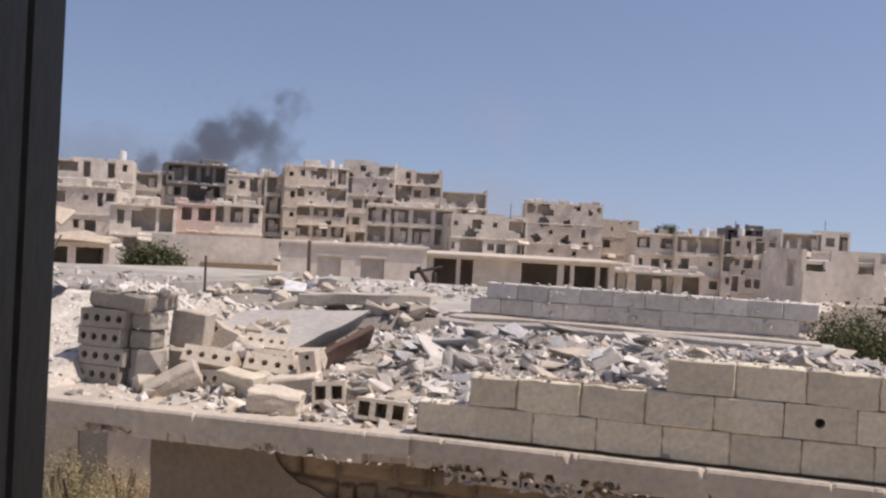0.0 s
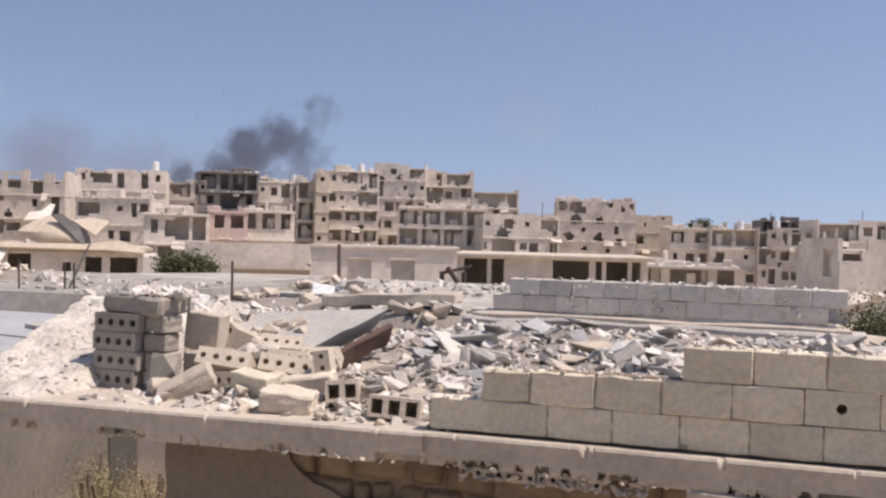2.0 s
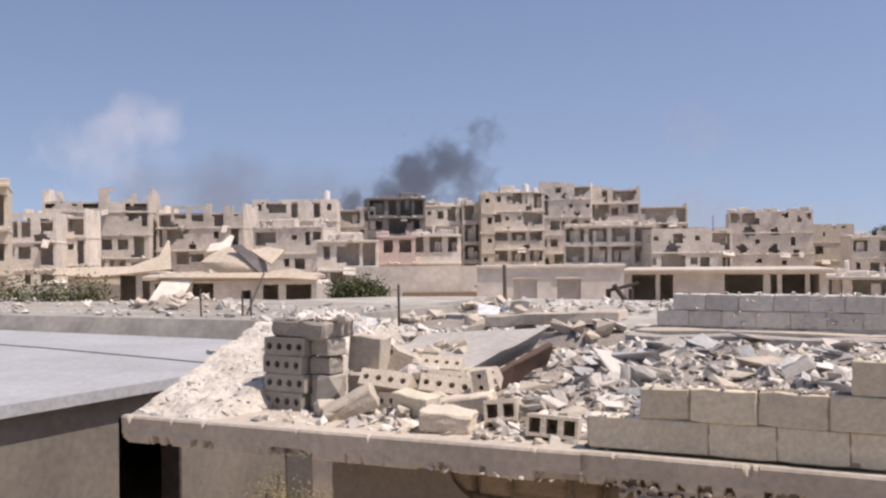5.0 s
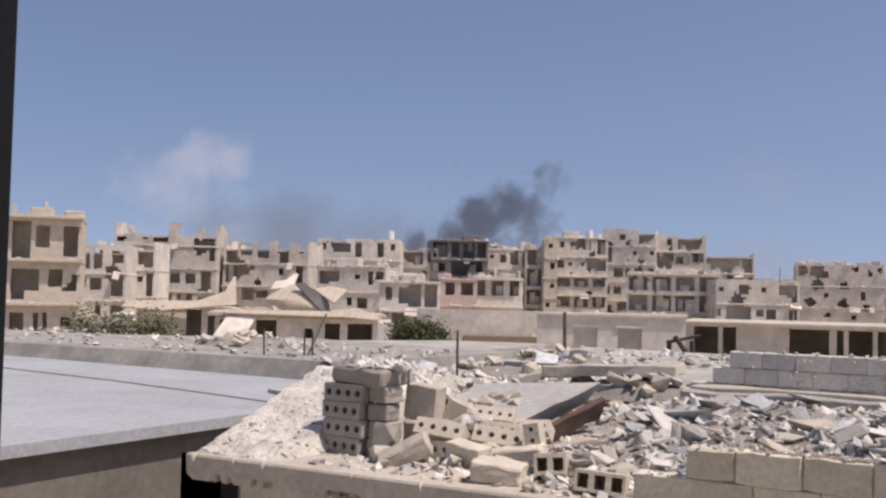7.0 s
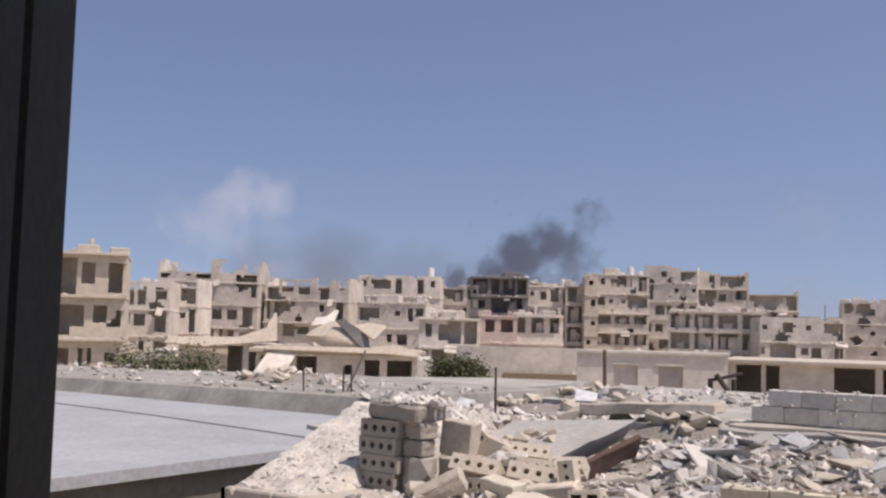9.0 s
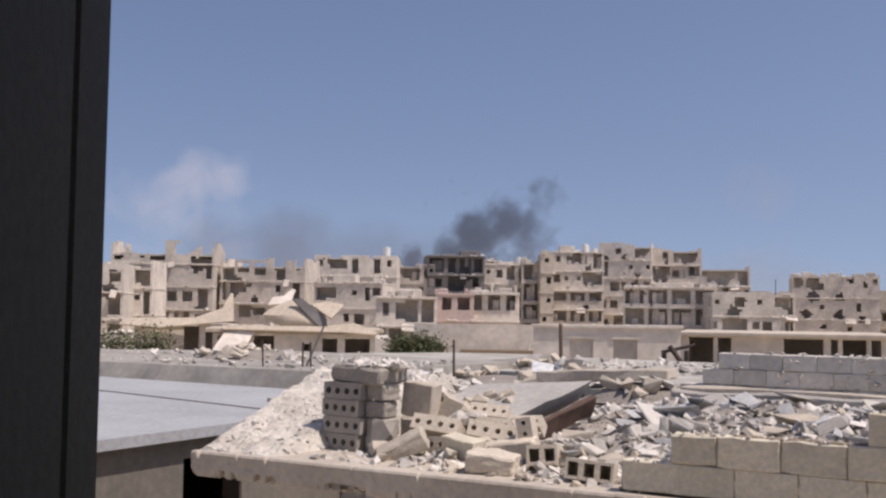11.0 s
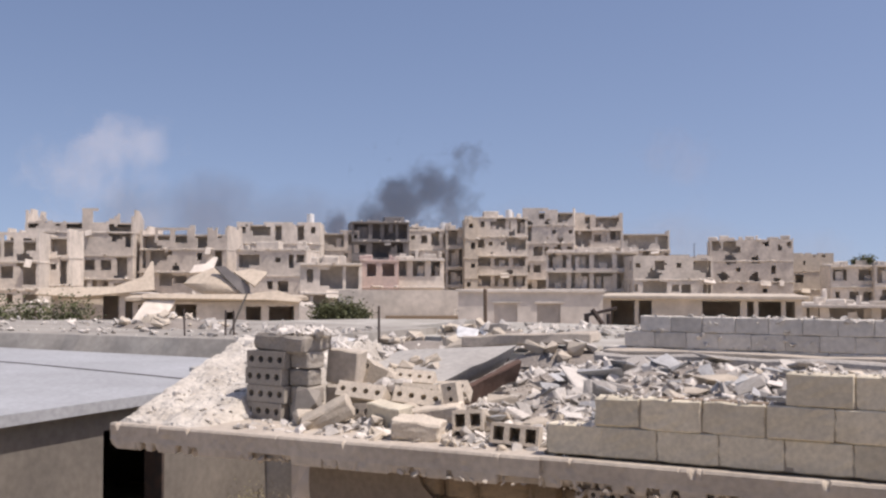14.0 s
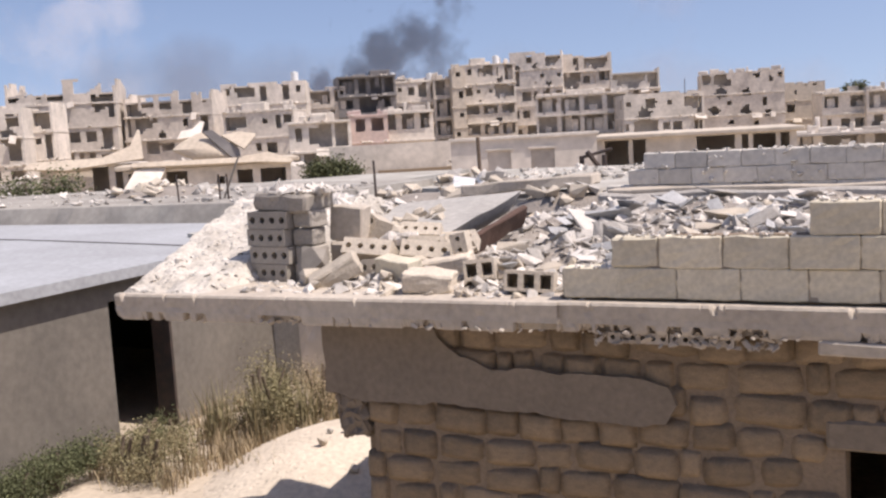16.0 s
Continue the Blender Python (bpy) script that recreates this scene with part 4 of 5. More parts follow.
def house(label, az, dist, w, top, base, rows, material, depth=8.0, turn=0.0, storey=3.0, holes=(), rag=0.0, seed=1, proud=0.12, tanks=0, flat=True, side="..", name="apartment_house", hits=0.075):
    """rows: from the top storey down, a letter a bay. w window, W wide window, d tall opening, o open frame bay,
    l loggia behind a parapet, s small vent, . blank."""
    rng = random.Random(seed)
    cell = 0.3
    h = top - base
    turn += max(-17.0, min(12.0, (25.0 - az) * 0.8)) if dist > 95 else 0.0      # the streets keep one direction
    t = thing(name, label, "house", polar(az, dist, base, turn), group="ruined houses of the town")
    mk = masked(w, h, cell)
    nz, nx = mk.shape
    lens = int(math.ceil(h / storey))

    def carve(mask, width, letters):
        nzz, nxx = mask.shape
        for k in range(lens):
            row = letters[min(k, len(letters) - 1)]
            z1 = h - k * storey
            z0 = z1 - storey
            bay = width / len(row)
            for i, c in enumerate(row):
                a, b2 = i * bay, (i + 1) * bay
                mid = (a + b2) / 2
                if c == "w":
                    r = (mid - 0.55, mid + 0.55, z0 + 0.95, z0 + 2.2)
                elif c == "W":
                    r = (max(a + 0.35, mid - 0.9), min(b2 - 0.35, mid + 0.9), z0 + 0.9, z0 + 2.2)
                elif c == "d":
                    r = (mid - 0.5, mid + 0.5, z0 + 0.3, z0 + 2.4)
                elif c == "o":
                    r = (a + 0.3, b2 - 0.3, z0 + 0.3, z0 + storey - 0.3)
                elif c == "l":
                    r = (a + 0.3, b2 - 0.3, z0 + 1.05, z0 + storey - 0.3)
                elif c == "s":
                    r = (mid - 0.3, mid + 0.3, z0 + 1.4, z0 + 2.1)
                else:
                    continue
                jit = rng.uniform(-0.25, 0.25)
                if c in "ol":
                    jit = 0.0
                elif rng.random() < 0.25:
                    r = (r[0] - rng.uniform(0, 0.5), r[1] + rng.uniform(0, 0.5), r[2] - rng.uniform(0, 0.6), r[3] + rng.uniform(0, 0.3))
                i0, i1 = int(round((r[0] + jit) / cell)), int(round((r[1] + jit) / cell))
                j0, j1 = int(round(r[2] / cell)), int(round(r[3] / cell))
                mask[max(0, j0):max(0, j1), max(0, i0):max(0, max(i1, i0 + 1))] = False

    carve(mk, w, rows)
    for fx, dz, r in holes:                       # shell holes: fraction of the width, metres under the top, radius
        for j in range(nz):
            for i in range(nx):
                x, z = (i + 0.5) * cell - fx * w, (j + 0.5) * cell - (h - dz)
                if math.hypot(x, z) < r * (1 + 0.5 * noise.noise((i * 0.8, j * 0.8, seed * 3.1))):
                    mk[j, i] = False
    for q in range(int(w * h * hits)):           # scattered hits
        hx, hz, r = rng.random() * nx, rng.random() * nz, 0.45 + 0.95 * rng.random() ** 1.5
        for j in range(max(0, int(hz - 4)), min(nz, int(hz + 5))):
            for i in range(max(0, int(hx - 4)), min(nx, int(hx + 5))):
                if math.hypot(i - hx, j - hz) < r * (1 + 0.7 * noise.noise((i * 0.9, j * 0.9, seed * 1.3 + q))):
                    mk[j, i] = False
    if rag:
        for i in range(nx):
            cut = 0.8 * rag * max(0.0, 0.4 + 1.3 * noise.noise((i * 0.12, seed * 2.7, 0.5)) + 0.25 * noise.noise((i * 0.6, seed, 2.5)))
            if cut > 0.15:
                mk[nz - int(cut / cell):, i] = False
    sturdy(mk)
    part("wall", pieced_wall("front_wall", mk, cell, 0.25, material), None, t, "", pose(-w / 2, 0, 0))
    for sx, sign in ((-w / 2, 1), (w / 2, -1)):
        ms = masked(depth, h, cell)
        carve(ms, depth, [side])
        if rag:
            for i in range(ms.shape[1]):
                cut = 0.8 * rag * max(0.0, 0.3 + 1.3 * noise.noise((i * 0.12, seed * 1.9, sign)))
                if cut > 0.15:
                    ms[ms.shape[0] - int(cut / cell):, i] = False
        sturdy(ms)
        m = pose(sx + (0.25 if sign > 0 else -0.25), 0.25, 0, 0, 0, 90)
        if sign < 0:
            m = pose(sx, 0.25, 0, 0, 0, 90)
        part("side_wall", pieced_wall("side_wall", ms, cell, 0.25, material), None, t, "", m)
    part("back_wall", box_bm(-w / 2, w / 2, depth + 0.25, depth + 0.5, 0, h - rag), material, t)
    for k in range(lens):
        z = h - k * storey
        if z < 0.4:
            continue
        row = rows[min(max(k - 1, 0), len(rows) - 1)]
        out = proud
        if "l" in rows[min(k, len(rows) - 1)] or "l" in row:
            out = max(proud, 0.45)
        if k == 0 and (rag or not flat):
            part("roof", box_bm(-w / 2 + 0.25, w / 2 - 0.25, 0.25, depth, h - rag * 0.8 - 0.24, h - rag * 0.8 - 0.04), material, t)
            continue
        x0, x1 = -w / 2 - 0.05, w / 2 + 0.05
        part("roof" if k == 0 else "floor_slab", box_bm(x0, x1, -out, depth, z - 0.2, z, 0.02), material, t)
    # broken infill walls standing back inside the open bays
    fill_rng = random.Random(seed + 500)
    for k in range(lens):
        row = rows[min(k, len(rows) - 1)]
        z1 = h - k * storey - (rag if k == 0 else 0.0)
        z0 = max(0.0, h - (k + 1) * storey)
        for i, c in enumerate(row):
            if c not in "oWl" or z1 - z0 < 1.0:
                continue
            bay = w / len(row)
            for go in range(fill_rng.choice((0, 1, 2, 2)) if c != "W" else fill_rng.choice((0, 1))):
                a = -w / 2 + i * bay + fill_rng.uniform(0.2, 0.6) * bay
                b2 = min(a + fill_rng.uniform(0.15, 0.45) * bay, -w / 2 + (i + 1) * bay - 0.1)
                part("infill_wall", worn_box(max(0.3, b2 - a), 0.15, (z1 - z0 - 0.25) * fill_rng.choice((1.0, 0.8, 0.6, 0.45)), fill_rng, 1, 0.08, 0.02), material, t, "", pose((a + b2) / 2, fill_rng.uniform(0.30, 0.8) + 0.17 * go, z0 + 0.02))
    part("partition", box_bm(-w / 2 + 0.25, w / 2 - 0.25, 1.9, 2.05, 0, h - max(rag, 0.3)), material, t)
    if rng.random() < 0.7 and flat and not rag:
        # stair head or low roof wall
        ww = rng.uniform(0.25, 0.45) * w
        xx = rng.uniform(-0.3, 0.3) * w
        part("roof_wall", box_bm(xx - ww / 2, xx + ww / 2, 1.0, 3.2, h, h + rng.uniform(0.5, 1.0), 0.05), material, t)
    for i in range(tanks):
        bm = bmesh.new()
        bmesh.ops.create_cone(bm, cap_ends=True, segments=12, radius1=0.5, radius2=0.48, depth=1.1)
        tank = part("water_tank", bm, M_WHITE, t, "white roof water tank", pose(rng.uniform(-0.4, 0.4) * w, rng.uniform(0.8, 2), h + 0.55))
        bm = bmesh.new()
        bmesh.ops.create_cone(bm, cap_ends=True, segments=12, radius1=0.2, radius2=0.16, depth=0.12)
        part("lid", bm, M_WHITE, tank, "", pose(0, 0, 0.6))
    # column stubs and broken wall ends along the roof
    for i in range(0 if rag else int(2 + w * 0.8)):
        x = rng.uniform(-0.5, 0.45) * w
        ww, hh = rng.choice(((0.3, 0.9), (0.3, 0.5), (0.8, 0.45), (1.3, 0.6), (0.6, 0.8), (1.8, 0.35)))
        zt = h - (rag * 0.9 if rag else 0.0)
        part("wall_stub", worn_box(ww, 0.35, hh * rng.uniform(0.6, 1.2) + (rag * 0.9 if rag else 0), rng, 1, 0.06, 0.04), material, t, "", pose(x, rng.uniform(0.3, 4.0), zt - 0.02, 0, 0, rng.uniform(-10, 10)))
    # floor pieces that hang down
    for i in range(int(w * 0.22)):
        k = rng.randint(0, max(0, lens - 2))
        zz = h - (k + 1) * storey
        if zz < 1.0:
            continue
        ln = rng.uniform(0.6, 1.1)
        part("hanging_slab", worn_box(rng.uniform(0.6, 1.7), ln, 0.12, rng, 1, 0.04, 0.02), material, t, "", pose(rng.uniform(-0.45, 0.45) * w, -ln * 0.28, zz - ln * 0.3, rng.uniform(25, 65), rng.uniform(-12, 12), 0))
    # broken slab edges and lumps hanging at the openings
    for i in range(int(w * lens * 0.8)):
        s = rng.uniform(0.25, 0.8)
        k = rng.randint(0, lens - 1)
        zz = h - k * storey
        if zz < 0.3 or (rag and k == 0):
            continue
        m = pose(rng.uniform(-0.5, 0.5) * w, -0.05 - proud * 0.5, zz - 0.02, rng.uniform(-20, 20), rng.uniform(-20, 20), rng.uniform(0, 360))
        part("broken_lump", rng.choice(TOWNCHUNKS), None, t, "", m @ Matrix.Diagonal((s, s * 0.6, s * 0.5, 1)))
    return t


TOWNCHUNKS = [chunk_mesh("town_fragment", rub_rng, 0.6, M_FARL) for i in range(6)]
R = "ruined grey concrete apartment house with dark empty openings"
house("burnt concrete house with blackened open top floors", 30.2, 150, 8.4, 12.1, 0, ["ooo", "Wow", "w.w"], M_BURNT, 8, 10, 2.8, [(0.6, 2.5, 1.4)], seed=2, proud=0.5)
house("pale house beside the burnt one with small windows", 27.5, 152, 6.0, 11.0, 0, ["sWWd", "w.sd", "wWsw", "WsW"], M_FARL, 8, 6, 2.9, seed=3, tanks=1)
house(R, 25.95, 150, 3.2, 11.1, 0, ["o", "o", "o", "o"], M_FAR, 6, 4, 2.8, seed=4)
house("narrow stair tower of pale concrete with small vents", 25.15, 147, 1.9, 12.4, 0, ["s", "s", "s", "s"], M_FARY, 4, 6, 2.8, seed=5, flat=False)
house("ruined apartment house with deep loggias", 23.5, 152, 7.9, 12.9, 0, ["sWWo", "wssWw", "lll", "lll", "lsl"], M_FARL, 8, 5, 2.8, [(0.72, 4.0, 1.1), (0.5, 0.8, 0.9)], seed=6, tanks=1)
house("tall ruined house with a ragged plain gable", 20.9, 168, 8.4, 15.4, 0, ["..s.dW", "d..s.s", ".WWwd", "swsww", "wlls"], M_FARL, 9, -6, 2.9, [(0.85, 0.8, 1.3), (0.1, 3.0, 0.8)], 1.0, 7)
house("stepped ruined house with broken balconies", 18.4, 172, 9.6, 14.8, 0, ["s.WoWs", "llWl", "WWsWw", "lwwl"], M_FAR, 9, 4, 2.9, [(0.75, 1.2, 1.6), (0.3, 4.8, 1.3)], 0.8, 8)
house("skeleton of a concrete frame building with open floors", 18.5, 138, 12.0, 7.5, -1, ["oooo", "oooo", "oooo"], M_FARL, 7, -4, 2.6, [(0.12, 1.4, 1.0)], seed=9, proud=0.4)
house(R, 15.6, 150, 6.8, 10.9, 0, ["swsWd", "Wslwd", "wsWww", "wsws"], M_FARL, 8, -5, 2.9, [(0.85, 1.4, 0.9), (0.45, 2.2, 0.9)], 0.7, 10)
house("pale damaged house with scattered windows", 14.1, 132, 10.0, 6.8, -1, ["s.w.s.wd", "sdw.sw.w", "w.ww"], M_FARL, 8, 3, 2.9, [(0.9, 1.2, 0.9), (0.25, 2.6, 0.9)], 0.5, 11, side="w.")
house("plain grey house pierced by shell holes", 10.05, 153, 11.4, 9.5, -2, ["..........", "...s...s..", "......s..."], M_FAR, 9, -7, 3.0, [(0.07, 0.9, 0.75), (0.24, 0.9, 1.0), (0.30, 1.3, 0.7), (0.24, 2.8, 0.75), (0.55, 2.9, 0.6), (0.68, 0.6, 0.4), (0.84, 1.2, 0.42), (0.16, 5.3, 0.7), (0.54, 5.3, 0.7), (0.80, 5.9, 0.45), (0.96, 0.7, 0.5), (0.36, 7.0, 0.4)], seed=12, flat=False, side="w.w", hits=0.0)
house("cream two-storey house with a damaged top floor", 6.95, 166, 6.0, 7.9, -3, ["...", "w.w", "w.w"], M_FARY, 8, 4, 2.8, [(0.5, 0.2, 0.4)], 0.3, 13)
house("concrete house with a deep dark upper loggia", 5.0, 150, 5.9, 5.7, -5, ["WW", "sWw", "ww.", "w.w"], M_FARL, 7, 0, 2.8, seed=14, proud=0.4)
house("concrete house with two big dark upper openings", 2.75, 150, 6.6, 5.8, -5, ["oo", "ss", "w.w", "ww"], M_FARL, 7, 2, 2.8, seed=15, proud=0.3, tanks=1)
house("damaged house with rounded balconies", 0.1, 150, 7.4, 6.0, -5, ["dsWdo", "dswWo", "sdWwo", "wWw"], M_FAR, 7, -3, 2.7, [(0.95, 2.2, 1.2), (0.1, 3.2, 0.9)], 0.6, 16, tanks=1)
house("burnt low top storey behind other houses", 0.3, 165, 6.2, 7.3, -4, ["ooo", "www"], M_BURNT, 7, 0, 2.6, seed=17)
house("large plain house with a dark penthouse", -3.2, 150, 9.4, 7.2, -5, ["oWoWo", "s...s", "sd..dW", "..s.w", "....."], M_FARL, 9, 6, 2.9, [(0.1, 4.2, 1.6), (0.35, 3.4, 0.8)], 0.4, 18)
house("large plain gable pierced by a shell hole", -5.0, 60, 5.6, 4.5, 0, ["......", "...s..", "....s."], M_FARL, 6, 24, 2.9, [(0.03, 0.1, 1.2), (0.62, 0.7, 0.5), (0.92, 2.4, 0.7), (0.84, 3.0, 0.45), (0.45, 2.9, 0.2), (0.98, 0.1, 1.3)], 0.7, 19, side="w.", hits=0.0)
house("damaged house with broken balconies and bright slabs", -8.6, 66, 4.6, 4.6, 0, ["WdW", "lWl", "wWW"], M_FARL, 7, -4, 2.6, [(0.3, 1.2, 0.9)], 0.5, 20, proud=0.5)
house(R, -10.6, 120, 10, 5.6, -4, ["Ww.W", "lwl", "w.ww"], M_FAR, 8, 5, 2.9, seed=21)
house("long low building with a thin projecting roof", 5.6, 76, 8.4, 2.3, -3, ["lllll", "s.s.s"], M_FARL, 8, 3, 2.6, seed=22, proud=0.6)
house("house with a long dark veranda", 32.9, 96, 5.6, 5.4, 0, ["WWdd", "Wsw."], M_FARL, 8, 6, 2.7, seed=23, proud=0.35)
house("pinkish damaged house with small openings", 30.2, 100, 3.7, 5.8, 0, ["WW", "sss"], M_FARP, 8, 5, 2.6, [(0.75, 1.2, 0.5)], seed=24)
house("house with deep loggias and broken rails", 28.0, 102, 4.9, 5.9, 0, ["lll", "sw.s"], M_FARL, 8, 4, 2.7, seed=25, proud=0.4)
house("plain plastered house with few openings", 36.2, 118, 8.0, 7.2, 0, ["ws.sWs", "d.sw.", "wsw"], M_FARL, 8, -4, 2.9, seed=26, name="town_house")
house("tall ruined house with a shattered corner", 46.2, 126, 12.0, 12.0, 0, ["d.sd.s.w", "d.s.d..sw", "WWWwWd", "ooooW", "lllll"], M_FAR, 9, 6, 2.7, [(0.04, 0.9, 1.2), (0.28, 0.8, 1.1), (0.85, 2.8, 1.0)], 2.0, 27)
house("ruined house with collapsed balconies", 40.9, 126, 10.4, 10.1, 0, ["oWwds", "os.sd", "olsWw", "llwl"], M_FAR, 8, -3, 2.7, [(0.15, 3.4, 1.3), (0.7, 0.8, 0.8)], 1.2, 28)
house("ruined house with an open upper floor", 35.8, 140, 11.2, 11.5, 0, ["sWWd.ds", "s.w.ws", "d..s.w", "wsww"], M_FARL, 8, 3, 2.9, [(0.25, 1.0, 1.0)], 0.5, 29, tanks=1)
house(R, 32.5, 150, 5.8, 10.9, 0, ["sow", ".s.", "w.w"], M_FAR, 8, 0, 2.9, [(0.3, 1.0, 1.2)], 0.6, 30)
house(R, 29.0, 172, 7.0, 12.4, 0, ["w.w", "ws."], M_FAR, 8, 0, 2.9, seed=31, tanks=1)
house("cream apartment house with arched balconies", 52.2, 76, 4.8, 9.1, 0, ["dWd", "dWws", "WWs"], M_FARY, 7, -4, 3.0, seed=32, proud=0.6)
house(R, 48.2, 112, 6.0, 8.9, 0, ["sdWwd", "wdWsd", "dWsw"], M_FARL, 8, 5, 2.8, [(0.8, 1.0, 1.0)], 0.9, 33)
house(R, 50.0, 108, 7.2, 8.3, 0, ["sWdw", "wsWd", "dwsw"], M_FARL, 8, 3, 2.7, [(0.3, 0.8, 0.9), (0.8, 2.6, 0.8)], 0.8, 38)
house(R, 56.0, 100, 11, 8.0, 0, ["Ww.W", "lwl", "w.ww"], M_FAR, 8, 5, 2.9, seed=34)
house(R, 43.6, 150, 8.0, 9.6, 0, ["w.wW", ".w.w"], M_FARL, 8, 0, 2.9, rag=0.6, seed=35)
house(R, 38.4, 160, 8.0, 10.6, 0, ["w.wW", ".w.w"], M_FARL, 8, 0, 2.9, rag=0.6, seed=36)
house(R, 13.0, 170, 7.0, 7.6, -1, ["w.sW", ".w.w"], M_FARL, 8, 0, 2.9, rag=0.6, seed=37)

# heaps of debris between the houses
town_rng = random.Random(91)
for az, dist, wide, tall in ((27.0, 120, 6, 1.6), (22.5, 125, 7, 2.2), (17.0, 122, 6, 2.0), (12.5, 112, 7, 1.8), (8.0, 120, 5, 1.5), (35.5, 92, 5, 2.0), (39.5, 95, 6, 2.4), (44.0, 100, 7, 2.4), (48.0, 90, 5, 2.0)):
    c = polar(az, dist).translation
    gz = ground_z(c.x, c.y)
    t = thing("debris_heap", "heap of broken concrete between ruined houses", "rubble", group="debris heaps in the town")
    f = lambda px, py: gz + tall * max(0.0, 1 - ((px - c.x) / wide) ** 2 - ((py - c.y) / wide) ** 2)
    part("rubble_bed", height_sheet("debris_bed", c.x - wide, c.x + wide, c.y - wide, c.y + wide, 16, 16, lambda px, py: f(px, py) - 0.1 + 0.3 * noise.noise((px * 0.6, py * 0.6, 2)), M_DUST_SHADE), None, t)
    for i in range(26):
        px, py = c.x + town_rng.gauss(0, 0.4) * wide, c.y + town_rng.gauss(0, 0.4) * wide
        s = town_rng.uniform(0.5, 1.9)
        part("fragment", town_rng.choice(TOWNCHUNKS), None, t, "", pose(px, py, f(px, py), town_rng.uniform(-50, 50), town_rng.uniform(-50, 50), town_rng.uniform(0, 360)) @ Matrix.Diagonal((s, s * 0.7, s * 0.6, 1)))

# thin masts on the far roofs
for az, dist, z0, hh in ((0.9, 151, 6.0, 2.2), (-0.4, 151, 6.0, 1.6), (1.4, 151, 6.0, 1.4), (-3.6, 152, 7.2, 1.5), (13.0, 133, 6.6, 1.8)):
    c = polar(az, dist).translation
    rod((c.x, c.y, z0 - 0.8), (c.x, c.y, z0 + hh), 0.05, "thin mast on a ruined roof")

# boundary walls
wall = thing("boundary_wall", "long whitewashed boundary wall with a brown base", "wall", polar(29.05, 75, 0, 2), kind="structure")
mk = masked(8.8, 3.2, 0.2)
mk[:9, -2:] = False
part("upper_wall", pieced_wall("upper_wall", mk, 0.2, 0.25, M_FARL), None, wall, "", pose(-4.4, 0, 0))
part("base_wall", box_bm(-1.0, 4.4, -0.2, -0.02, 0, 1.35, 0.03), M_STONE, wall, "low brown stone base")


# collapsed vault and curved slabs
def shell_slab(name, outline, bulge, label, m, slope=0.5, thick=0.14):
    """A bowed slab inside an outline (across and up, in metres), swelling towards the window's side."""
    n, rings = len(outline), 5
    cx, cz = sum(p[0] for p in outline) / n, sum(p[1] for p in outline) / n
    verts, faces = [], []
    for back in (0, 1):
        verts.append((cx, slope * cz - bulge + back * thick, cz - back * thick * 0.4))
        for r in range(1, rings + 1):
            f = r / rings
            for x, z in outline:
                px, pz = cx + (x - cx) * f, cz + (z - cz) * f
                verts.append((px, slope * pz - bulge * (1 - f * f) + back * thick + 0.03 * noise.noise((px, pz, 3.0)), pz - back * thick * 0.4))
    q = 1 + n * rings
    for i in range(n):
        j = (i + 1) % n
        faces += [(0, 1 + i, 1 + j), (q, q + 1 + j, q + 1 + i)]
        for r in range(rings - 1):
            a, b5 = 1 + r * n, 1 + (r + 1) * n
            faces += [(a + i, b5 + i, b5 + j, a + j), (q + a + j, q + b5 + j, q + b5 + i, q + a + i)]
        e = 1 + (rings - 1) * n
        faces.append((e + i, q + e + i, q + e + j, e + j))
    me = bpy.data.meshes.new(name)
    me.from_pydata(verts, [], faces)
    bm = bmesh.new()
    bm.from_mesh(me)
    bmesh.ops.recalc_face_normals(bm, faces=bm.faces[:])
    bm.to_mesh(me)
    bm.free()
    solid(name, me, M_SHEET, label, "slab", m)


def leaf_slab(name, outline, material, label, m, slope=0.8, thick=0.16):
    """A flat broken slab leaning back from the window's side; outline: across and up, in metres."""
    bm = bmesh.new()
    fr = [bm.verts.new((x, z * slope, z)) for x, z in outline]
    bk = [bm.verts.new((x, z * slope + thick, z - thick * 0.5)) for x, z in outline]
    bm.faces.new(fr)
    bm.faces.new(bk[::-1])
    for i in range(len(fr)):
        j = (i + 1) % len(fr)
        bm.faces.new((fr[j], fr[i], bk[i], bk[j]))
    bmesh.ops.recalc_face_normals(bm, faces=bm.faces[:])
    bmesh.ops.triangulate(bm, faces=bm.faces[:])
    solid(name, bm, material, label, "slab", m)


low = thing("collapsed_house", "low house crushed under its fallen roof slabs", "house", polar(38.6, 62, 0, 0))
mk = masked(9.6, 2.75, 0.15)
for x0, x1, z0, z1 in ((0.4, 1.8, 0.3, 2.55), (2.4, 3.6, 0.3, 2.55), (5.3, 5.8, 1.5, 2.1), (6.5, 7.4, 0.3, 2.5), (7.9, 9.3, 0.6, 2.5)):
    mk[int(z0 / 0.15):int(z1 / 0.15), int(x0 / 0.15):int(x1 / 0.15)] = False
part("wall", pieced_wall("crushed_wall", mk, 0.15, 0.25, M_FARL), None, low, "", pose(-5.2, 0, 0))
part("roof", box_bm(-5.6, 4.9, -0.5, 5.0, 2.75, 3.0, 0.04), M_SHEET, low, "sagging cream roof slab")
part("back_wall", box_bm(-5.2, 4.4, 4.6, 4.8, 0, 2.75), M_FAR, low)
for x in (-5.2, 1.0, 4.15):
    part("side_wall", box_bm(x, x + 0.25, 0.25, 4.6, 0, 2.75), M_FAR, low)
